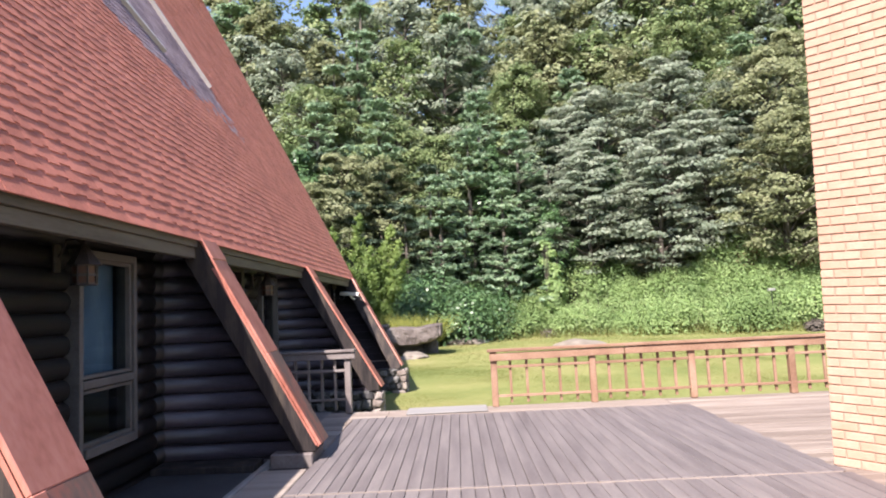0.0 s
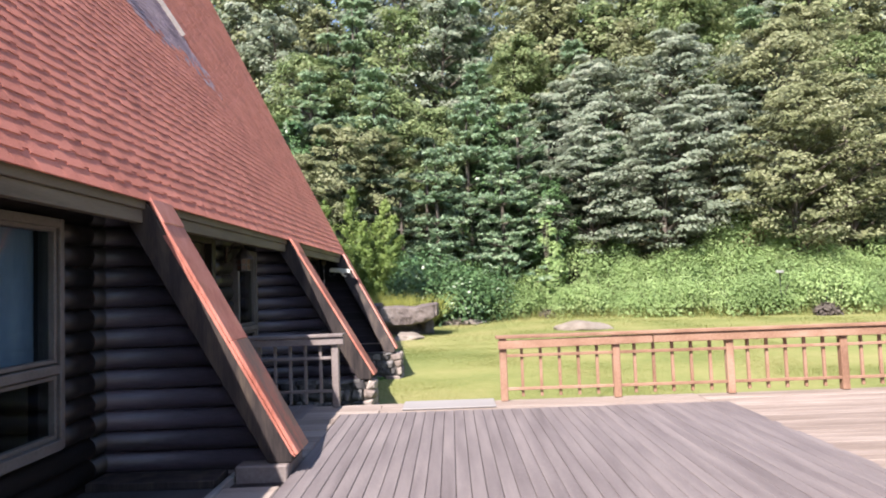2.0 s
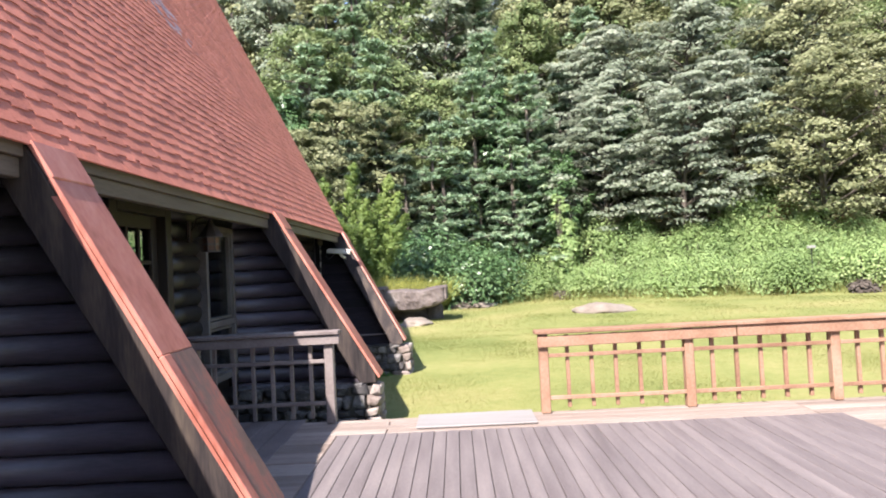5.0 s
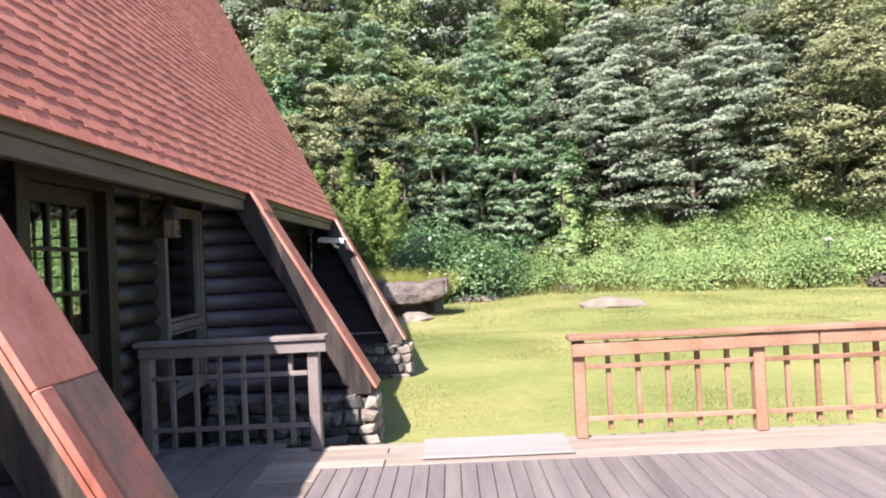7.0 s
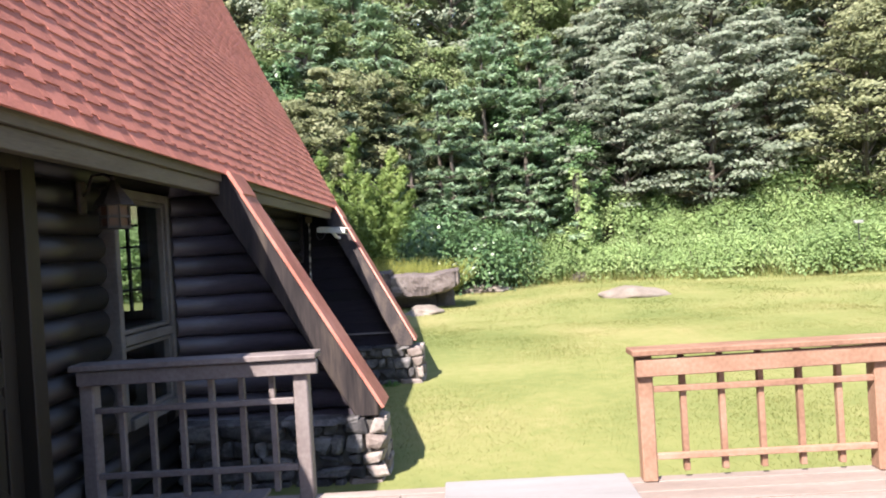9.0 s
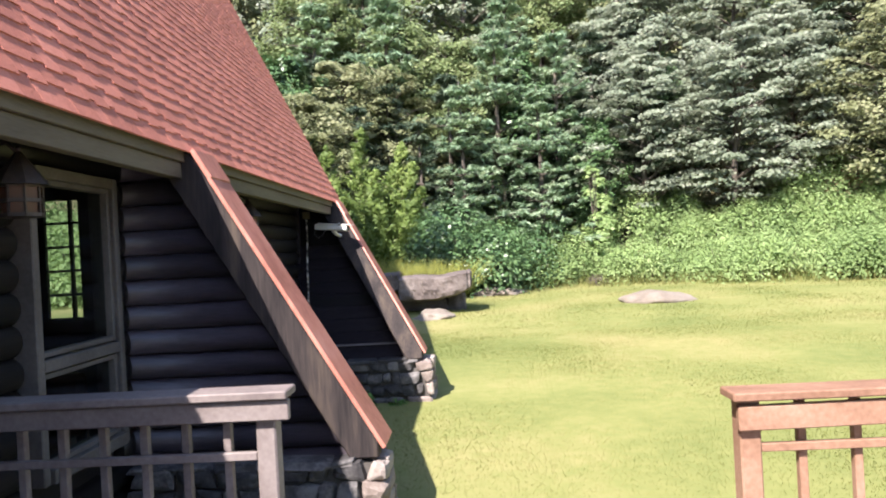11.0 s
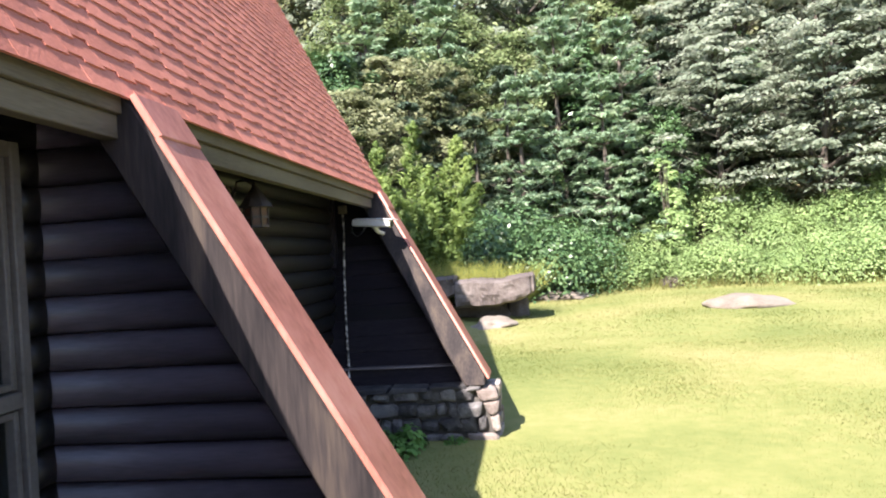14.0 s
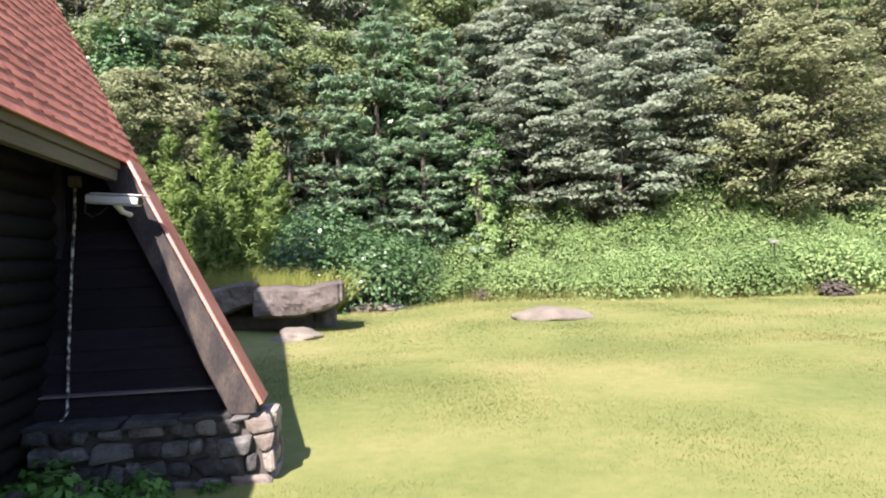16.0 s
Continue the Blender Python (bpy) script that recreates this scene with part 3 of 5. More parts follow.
def build_roof():
    root = thing("roof", "steep A-frame roof of weathered red shingles with a purple-grey patch", "roof", kind="structure")
    bm = bmesh.new()
    z1 = RIDGE_Z
    y0 = -4.0
    for side in (0, 1):
        pts = []
        for z in (EAVE_Z, z1):
            for off in (0.0, -0.16):
                x = roof_x(z) + off
                if side:
                    x = 2 * roof_x(z1) - x
                pts.append((x, y0, z))
                pts.append((x, roof_y_end(z) - 0.03, z))
        v = [bm.verts.new(p) for p in pts]
        for q in ((0, 1, 5, 4), (2, 6, 7, 3), (0, 2, 3, 1), (4, 5, 7, 6), (0, 4, 6, 2), (1, 3, 7, 5)):
            bm.faces.new([v[k] for k in q])
    bmesh.ops.recalc_face_normals(bm, faces=bm.faces)
    part("roof_deck", bm, M["shingle"], root)
    rng = random.Random(5)
    u = Vector((-K, 0, 1)).normalized()
    nrm = Vector((1, 0, K)).normalized()
    exp_ = 0.128
    rows = int((z1 - EAVE_Z) / u.z / exp_)
    joined = {"shingle": ([], []), "shingle_purple": ([], [])}
    singles = 0
    for r in range(rows):
        base = Vector((EAVE_X, 0, EAVE_Z)) + u * (r * exp_ - 0.03)
        zc = base.z
        y = y0 + rng.uniform(-0.3, 0)
        yend = roof_y_end(zc)
        tooth = rng.random() < 0.5
        while y < yend:
            tooth = not tooth
            w = rng.choice((0.13, 0.16, 0.20, 0.25)) if tooth else rng.choice((0.06, 0.09, 0.13))
            w = min(w, yend - y + 0.001)
            if w < 0.02:
                break
            t = rng.uniform(0.0095, 0.0105) if tooth else 0.0085
            d0 = 0.0 if r == 0 else (0.0 if tooth else 0.026) + rng.uniform(-0.003, 0.003)
            a = base + u * d0
            b = base + u * (exp_ + 0.05)
            g = 0.001
            pts = [a + nrm * 0.002, a + nrm * (0.004 + t), b + nrm * 0.003, b + nrm * 0.0015]
            verts = [Vector((p.x, yy, p.z)) for yy in (y + g, y + w - g) for p in pts]
            faces = [(0, 1, 5, 4), (1, 2, 6, 5), (0, 3, 2, 1), (4, 5, 6, 7)]
            # the purple-grey patch below and beside the long flashings
            yy = y + w / 2
            in_patch = 6.2 < yy < 12.3 and zc > 5.05 + 0.05 * (12.3 - yy) + rng.uniform(-0.25, 0.35) and zc < 9.2 and yy < 12.05 - 0.32 * (zc - 5.2) + rng.uniform(-0.15, 0.15) and yy > 11.2 - 3.6 * (zc - 4.75) + rng.uniform(-0.3, 0.3)
            near = r < 9 and 8.4 < yy < 14.8 and singles < 300 and not in_patch
            if near:
                o = verts[0].copy()
                me = mesh_of("shingle", [v - o for v in verts], faces, M["shingle_piece"])
                put("shingle", me, root, Matrix.Translation(o))
                singles += 1
            else:
                V, F = joined["shingle_purple" if in_patch else "shingle"]
                k = len(V)
                V.extend(verts)
                F.extend(tuple(k + q for q in f) for f in faces)
            y += w
    for key, (V, F) in joined.items():
        ob = put("shingle_field" if key == "shingle" else "weathered_field", mesh_of(key, V, F, M[key]), root, None,
                 "rows of red asphalt shingles" if key == "shingle" else "purple-grey shingles")
        tagged(ob, kind="stuff")
    # long pale flashing strips that run up the slope
    for a, b in (((4.32 + 0, 9.68, 5.74), (4.61, 8.91, 6.26)), ((4.40, 11.78, 5.89), (5.20, 11.01, 7.35))):
        p, q = Vector((-a[0], a[1], a[2])), Vector((-b[0], b[1], b[2]))
        q = p + (q - p) * 2.2
        d = (q - p).normalized()
        s = nrm.cross(d).normalized()
        bm = bmesh.new()
        vs = []
        for c, wd in ((p, 0.025), (q, 0.15)):
            for sg in (-1, 1):
                for hh in (0.0, 0.07):
                    vs.append(bm.verts.new(c + s * sg * wd + nrm * (0.01 + hh)))
        for f in ((0, 2, 3, 1), (4, 5, 7, 6), (0, 1, 5, 4), (2, 6, 7, 3), (1, 3, 7, 5), (0, 4, 6, 2)):
            bm.faces.new([vs[k] for k in f])
        bmesh.ops.recalc_face_normals(bm, faces=bm.faces)
        part("flashing", bm, M["flashing"], root, "pale metal flashing strip")
    return root


roof = build_roof()


def fascia():
    for j, (a, b) in enumerate(((-4.0, BEAMS[0]), (BEAMS[0] + BEAM_W, BEAMS[1]), (BEAMS[1] + BEAM_W, BEAMS[2]), (BEAMS[2] + BEAM_W, 15.62))):
        root = thing("fascia", "weathered olive-brown double fascia board under the eave", "fascia", (0, 0, 0), "fascia boards", "structure")
        part("upper_board", boxbm(EAVE_X - 0.10, EAVE_X - 0.02, a, b, 2.215, 2.335, 0.004), M["fascia"], root)
        part("lower_board", boxbm(EAVE_X - 0.12, EAVE_X - 0.045, a, b, 2.105, 2.212, 0.004), M["fascia"], root)
        bm = boxbm(WALL_X - 0.05, EAVE_X - 0.125, a, b, 2.42, 2.45, 0)
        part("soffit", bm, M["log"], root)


fascia()


# ---- far gable, interior and closing walls ----
def closing_walls():
    ridge = roof_x(RIDGE_Z)
    bm = bmesh.new()
    y = 15.62
    gx0, gx1, gz0, gz1 = -9.9, -5.3, 0.80, 2.55
    prism(bm, [(gx1, -0.42), (-2.95, -0.42), (-2.95, gz1), (gx1, gz1)], y, y + 0.1)
    prism(bm, [(2 * ridge + 2.95, -0.42), (gx0, -0.42), (gx0, gz1), (2 * ridge + 2.95, gz1)], y, y + 0.1)
    prism(bm, [(gx0, -0.42), (gx1, -0.42), (gx1, gz0), (gx0, gz0)], y, y + 0.1)
    prism(bm, [(-2.95, gz1), (ridge, RIDGE_Z - 0.3), (2 * ridge + 2.95, gz1)], y, y + 0.1)
    tagged(part("wall_gable", bm, M["log_x"], None), "dark timber gable wall of the cabin", "wall", kind="structure")
    root = thing("window_3", "large multi-pane gable window with dark muntins", "window", kind="structure")
    for k in range(10):
        x = gx0 + (gx1 - gx0) * k / 9
        w = 0.13 if k % 3 == 0 else 0.02
        bm = bmesh.new()
        prism(bm, [(x - w, gz0), (x + w, gz0), (x + w, gz1), (x - w, gz1)], y + 0.02, y + 0.08)
        part("muntin", bm, M["door_wood"], root)
    for k in range(6):
        z = gz0 + (gz1 - gz0) * k / 5
        bm = bmesh.new()
        prism(bm, [(gx0, z - 0.018), (gx1, z - 0.018), (gx1, z + 0.018), (gx0, z + 0.018)], y + 0.025, y + 0.075)
        part("muntin", bm, M["door_wood"], root)
    bm = bmesh.new()
    prism(bm, [(-2.95, -0.42), (-2.95, 2.6), (roof_x(RIDGE_Z - 0.3), RIDGE_Z - 0.3), (2 * roof_x(RIDGE_Z) + 2.95, 2.6), (2 * roof_x(RIDGE_Z) + 2.95, -0.42)], -3.9, -3.8)
    tagged(part("wall_end", bm, M["log_x"], None), "dark timber end wall of the cabin", "wall", kind="structure")
    far = -11.4
    tagged(backing("wall_back", far - 0.15, far, -3.8, 15.4, -0.1, 2.9, [], M["room"]), "warm wood-panelled rear wall", "wall", kind="structure")
    tagged(part("floor", boxbm(far, WALL_X - 0.18, -3.8, 15.4, -0.1, 0.0, 0), M["room"], None), "dark wood interior floor", "floor", kind="structure")
    tagged(part("ceiling", boxbm(far, WALL_X - 0.18, -3.8, 15.4, 2.9, 2.96, 0), M["room"], None), "dark wood interior ceiling", "ceiling", kind="structure")


closing_walls()


def armchair(at):
    root = thing("armchair", "dark upholstered armchair inside the cabin window", "chair", at)
    part("seat", boxbm(-0.35, 0.35, -0.35, 0.35, 0.12, 0.45, 0.05), M["room"], root)
    part("backrest", boxbm(-0.38, -0.22, -0.36, 0.36, 0.3, 1.0, 0.06), M["room"], root)
    for s in (-1, 1):
        part("armrest", boxbm(-0.35, 0.3, s * 0.36 - 0.08, s * 0.36 + 0.08, 0.12, 0.62, 0.05), M["room"], root)
        for t in (-1, 1):
            part("leg", boxbm(t * 0.28 - 0.03, t * 0.28 + 0.03, s * 0.28 - 0.03, s * 0.28 + 0.03, 0.0, 0.14, 0.005), M["door_wood"], root)


armchair((-4.2, 11.6, 0.0))


# ---- windows, door, lanterns ----
def wall_window(name, h, label):
    y0, y1, z0, z1 = h
    x = WALL_X
    root = thing(name, label, "window", (x, 0, 0), "cabin windows", "structure")
    fr = M["brown_frame"]
    mid = 1.0
    for n, a in (("jamb", (y0 - 0.04, y0 + 0.015, z0 - 0.05, z1 + 0.05)), ("jamb", (y1 - 0.015, y1 + 0.04, z0 - 0.05, z1 + 0.05)),
                 ("head", (y0 + 0.02, y1 - 0.02, z1 - 0.02, z1 + 0.05)), ("sill", (y0 + 0.02, y1 - 0.02, z0 - 0.05, z0 + 0.03)),
                 ("transom", (y0 + 0.015, y1 - 0.015, mid - 0.04, mid + 0.03))):
        part(n, boxbm(-0.10, 0.075 if n != "sill" else 0.10, *a, 0.006), fr, root)
    for n, (za, zb) in (("upper_pane", (mid + 0.04, z1 - 0.02)), ("lower_pane", (z0 + 0.03, mid - 0.05))):
        ob = part(n, boxbm(0.0, 0.006, y0 + 0.05, y1 - 0.05, za + 0.03, zb - 0.03, 0), M["glass"], root, "clear reflective pane")
        ob.visible_shadow = False
        for q in ((y0 + 0.02, y0 + 0.05, za, zb), (y1 - 0.05, y1 - 0.02, za, zb), (y0 + 0.05, y1 - 0.05, za, za + 0.03), (y0 + 0.05, y1 - 0.05, zb - 0.03, zb)):
            part("sash", boxbm(-0.03, 0.05, *q, 0.004), fr, root)
    return root


wall_window("window_1", WIN_A, "tall brown-framed cabin window with a lower pane")
tagged(part("curtain", boxbm(WALL_X - 0.16, WALL_X - 0.14, 5.0, 5.95, 1.0, 2.1, 0), M["curtain"], None), "pale blue-grey curtain drawn behind the window", "curtain")
wall_window("window_2", WIN_B, "tall brown-framed cabin window behind the porch rail")


def cabin_door():
    y0, y1, z0, z1 = DOOR
    root = thing("door_1", "dark brown timber cabin door with nine glazed panes, closed", "door", (WALL_X - 0.02, 0, 0), "", "structure")
    w = M["door_wood"]
    for a in ((y0 - 0.09, y0 + 0.03, z0, z1 + 0.1), (y1 - 0.03, y1 + 0.09, z0, z1 + 0.1), (y0 + 0.03, y1 - 0.03, z1, z1 + 0.1)):
        part("door_frame", boxbm(-0.12, 0.09, *a, 0.006), w, root)
    ga, gb, za, zb = y0 + 0.14, y1 - 0.14, 1.08, 2.0
    for n, a in (("stile", (y0 + 0.03, ga, z0, z1)), ("stile", (gb, y1 - 0.03, z0, z1)), ("top_rail", (ga, gb, zb, z1)), ("lock_rail", (ga, gb, 0.92, za)), ("bottom_rail", (ga, gb, z0, 0.2))):
        part(n, boxbm(-0.05, 0.0, *a, 0.005), w, root)
    part("lower_panel", boxbm(-0.045, -0.015, ga, gb, 0.2, 0.92, 0.004), w, root)
    for s in (-1, 1):
        m = Matrix.Translation((-0.012, (ga + gb) / 2, 0.56)) @ Matrix.Rotation(s * 0.84, 4, "X")
        part("cross_brace", boxbm(-0.012 + 0.006 * s, 0.012 + 0.006 * s, -0.035, 0.035, -0.44, 0.44, 0.003, m), w, root)
    for k in (1, 2):
        y = ga + (gb - ga) * k / 3
        part("muntin", boxbm(-0.045, -0.005, y - 0.014, y + 0.014, za, zb, 0.003), w, root)
        z = za + (zb - za) * k / 3
        part("muntin", boxbm(-0.043, -0.007, ga, gb, z - 0.014, z + 0.014, 0.003), w, root)
    for i in range(3):
        for j in range(3):
            a, b = ga + (gb - ga) * i / 3 + 0.014, ga + (gb - ga) * (i + 1) / 3 - 0.014
            c, d = za + (zb - za) * j / 3 + 0.014, za + (zb - za) * (j + 1) / 3 - 0.014
            part("pane", boxbm(-0.03, -0.025, a, b, c, d, 0), M["glass"], root).visible_shadow = False
    bm = bmesh.new()
    bmesh.ops.create_uvsphere(bm, u_segments=14, v_segments=8, radius=0.032, matrix=Matrix.Translation((0.045, y0 + 0.09, 1.0)))
    part("knob", bm, M["copper"], root, "", True)


cabin_door()


def lantern(y):
    root = thing("wall_lantern", "aged copper wall lantern with a conical hood and amber panes", "lamp", (WALL_X + 0.25, y, 1.90), "lanterns along the log wall")
    c = M["copper"]
    bm = bmesh.new()
    bmesh.ops.create_cone(bm, cap_ends=True, segments=8, radius1=0.135, radius2=0.012, depth=0.17, matrix=Matrix.Translation((0, 0, 0.13)))
    part("hood", bm, c, root)
    bm = bmesh.new()
    bmesh.ops.create_uvsphere(bm, u_segments=10, v_segments=6, radius=0.018, matrix=Matrix.Translation((0, 0, 0.225)))
    part("finial", bm, c, root, "", True)
    bm = bmesh.new()
    bmesh.ops.create_cone(bm, cap_ends=True, segments=8, radius1=0.082, radius2=0.09, depth=0.15, matrix=Matrix.Translation((0, 0, -0.025)))
    part("glass_body", bm, M["amber"], root, "amber glass body")
    for z in (0.045, -0.03, -0.10):
        bm = bmesh.new()
        bmesh.ops.create_cone(bm, cap_ends=True, segments=8, radius1=0.099, radius2=0.099, depth=0.018, matrix=Matrix.Translation((0, 0, z)))
        part("band", bm, c, root)
    for k in range(8):
        a = 2 * math.pi * k / 8
        part("bar", boxbm(0.091 * math.cos(a) - 0.005, 0.091 * math.cos(a) + 0.005, 0.091 * math.sin(a) - 0.005, 0.091 * math.sin(a) + 0.005, -0.1, 0.045, 0), c, root)
    bm = bmesh.new()
    tube(bm, [(-0.01, 0, 0.21), (-0.06, 0, 0.26), (-0.14, 0, 0.25), (-0.17, 0, 0.16), (-0.21, 0, 0.12)], [0.011] * 5, 6)
    part("arm", bm, c, root, "", True)
    part("wall_plate", boxbm(-0.235, -0.205, -0.04, 0.04, 0.0, 0.22, 0.006), c, root)


for y in (4.77, 9.58, 12.83):
    lantern(y)


# ---- deck ----
def deck():
    root = thing("deck", "weathered wooden deck with grey boards and tan border boards", "deck", kind="structure")
    bm = boxbm(-2.95, 9.0, -5.0, 9.44, -0.30, -0.045, 0)
    part("deck_frame", bm, M["beam"], root)
    rng = random.Random(9)
    pitch = 0.1135
    me_near = box_mesh("deck_board", pitch - 0.0045, 3.60, 0.028, M["deck"], 0.004)
    me_far = box_mesh("deck_board", pitch - 0.0045, 9.6, 0.028, M["deck"], 0.004)
    x = -1.35 + pitch / 2
    while x < 3.25:
        dz = rng.uniform(-0.002, 0.002)
        put("deck_board", me_near, root, pose(x, 7.14, -0.014 + dz, 0, 0, rng.uniform(-0.03, 0.03)))
        put("deck_board", me_far, root, pose(x, 0.49, -0.014 - dz, 0, 0, rng.uniform(-0.01, 0.01)))
        x += pitch
    part("joint_strip", boxbm(-1.35, 3.25, 5.295, 5.335, -0.03, -0.003, 0.002), M["deck_light"], root, "pale joint strip")
    # border boards by the lawn
    for k, (ya, yb) in enumerate(((8.95, 9.10), (9.106, 9.25), (9.256, 9.40), (9.406, 9.50))):
        runs = ((-1.80, -0.9 + 0.3 * (k % 2)), (-0.894 + 0.3 * (k % 2), 3.1), (3.106, 6.0), (6.006, 9.0))
        for xa, xb in runs:
            put("border_board", box_mesh("border_board", xb - xa - 0.004, yb - ya - 0.003, 0.028, M["deck_light"], 0.004), root, pose((xa + xb) / 2, (ya + yb) / 2, -0.012 + rng.uniform(-0.003, 0.003)))
    # tan side boards beyond the grey field
    y = -4.9
    side = box_mesh("side_board", 5.7, 0.138, 0.028, M["deck_light"], 0.004)
    while y < 8.9:
        put("side_board", side, root, pose(6.115, y + 0.07, -0.016 + rng.uniform(-0.002, 0.002)))
        y += 0.1445
    # short boards beside the porch bays
    y = 7.0
    while y < 8.9:
        put("short_board", box_mesh("short_board", 0.44, 0.27, 0.03, M["deck_light"], 0.006), root, pose(-1.575, y + 0.14, -0.012 + rng.uniform(-0.006, 0.004), 0, 0, rng.uniform(-0.8, 0.8)))
        y += 0.28
    # planks in the door bay, running along the wall
    x = -2.93
    plank = box_mesh("porch_plank", 0.183, 3.05, 0.028, M["rail_grey"], 0.004)
    while x < -1.85:
        put("porch_plank", plank, root, pose(x + 0.095, 8.12, -0.015 + rng.uniform(-0.002, 0.002)))
        x += 0.19
    part("rim_joist", boxbm(-1.80, 0.56, 9.445, 9.485, -0.30, -0.028, 0.004), M["deck_light"], root)
    part("rim_joist", boxbm(0.565, 9.0, 9.445, 9.485, -0.30, -0.028, 0.004), M["deck_light"], root)
    for x in (-1.6, 0.6, 2.8, 5.0, 7.2):
        part("footing_post", boxbm(x, x + 0.12, 9.28, 9.40, -0.5, -0.29, 0.006), M["beam"], root)


deck()


def porch():
    root = thing("porch_floor", "dark slate-coloured porch floor edged with a grey metal strip", "floor", kind="structure")
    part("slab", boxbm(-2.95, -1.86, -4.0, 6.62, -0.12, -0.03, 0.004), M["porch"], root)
    part("edge_strip", boxbm(-1.855, -1.80, -4.0, 6.60, -0.12, 0.012, 0.006), M["metal_edge"], root, "grey metal edge strip")
    part("back_step", boxbm(-2.93, -1.9, 6.28, 6.60, -0.03, 0.035, 0.006), M["beam"], root)
    for k in range(6):
        part("kerb_slab", boxbm(-1.797, -1.357, -4.0 + 1.7 * k, -2.306 + 1.7 * k, -0.12, 0.0, 0.008), M["deck_light"], root)
    part("sill_block", boxbm(-1.79, -1.36, 6.44, 6.98, -0.12, 0.09, 0.01), M["rail_grey"], root, "worn timber sill under a rafter foot")


porch()

tagged(part("ramp_plate", boxbm(-0.62, 0.53, 9.02, 9.52, 0.006, 0.026, 0.006), M["pale_board"], None), "pale grey board laid across the deck edge", "board")


# ---- rails ----
def railing(name, label, x0, x1, y, posts, top, apron, mid, bot, material, tilt=0.0, gap=0.21):
    root = thing(name, label, "railing", ((x0 + x1) / 2, y, 0))
    root.location = (0, 0, 0)
    part("cap", boxbm(x0, x1, y - 0.09, y + 0.07, top - 0.038, top, 0.006), material, root)
    m = Matrix.Translation((x0 + 2.0, 0, 0)) @ Matrix.Rotation(-tilt, 4, "Y") @ Matrix.Translation((-x0 - 2.0, 0, 0))
    part("apron", boxbm(x0 + 0.035, min(x1, x0 + 2.0), y - 0.065, y - 0.027, apron, top - 0.043, 0.005, m), material, root)
    if x1 > x0 + 2.0:
        part("apron", boxbm(x0 + 2.004, x1, y - 0.065, y - 0.027, apron, top - 0.042, 0.005), material, root)
    post_me = box_mesh("post", 0.092, 0.092, top - 0.04, material, 0.008)
    bal_me = box_mesh("baluster", 0.036, 0.036, top - 0.11, material, 0.003)
    for p in posts:
        put("post", post_me, root, pose(p, y + 0.02, (top - 0.04) / 2 + 0.002))
    for a, b in zip(posts, posts[1:]):
        n = max(1, round((b - a) / gap) - 1)
        for zz in (mid, bot):
            part("rail", boxbm(a + 0.048, b - 0.048, y - 0.02, y + 0.012, zz - 0.018, zz + 0.018, 0.003), material, root)
        for k in range(n):
            x = a + (b - a) * (k + 1) / (n + 1)
            put("baluster", bal_me, root, pose(x, y + 0.032, 0.05 + (top - 0.11) / 2))
    return root


railing("deck_railing", "faded reddish-brown wooden railing along the deck edge", 0.575, 9.0, 9.42,
        [0.665, 2.11, 3.555, 5.0, 6.445, 7.89, 8.95], 0.835, 0.685, 0.575, 0.155, M["rail"], 0.011, 0.241)
railing("porch_railing", "greyed wooden railing closing the door bay, half in shade", -2.93, -1.37, 9.42,
        [-2.86, -1.49], 0.935, 0.80, 0.63, 0.21, M["rail_grey"], 0.0, 0.205)


# ---- stone footings ----
def stone_block(rng, w, h, d):
    """A rough dressed stone: a bevelled block with uneven corners."""
    bm = bmesh.new()
    add_box(bm, -w / 2, w / 2, -d / 2, d / 2, -h / 2, h / 2)
    for v in bm.verts:
        v.co += Vector((rng.uniform(-0.3, 0.3) * min(w, 0.2), rng.uniform(-0.1, 0.1) * d * 0.4, rng.uniform(-0.24, 0.24) * h))
    bmesh.ops.bevel(bm, geom=bm.edges[:], offset=min(w, h) * 0.3, segments=2, affect="EDGES", profile=0.6)
    for v in bm.verts:
        v.co += Vector((0, rng.uniform(-0.006, 0.006), rng.uniform(-0.004, 0.004)))
    return bm


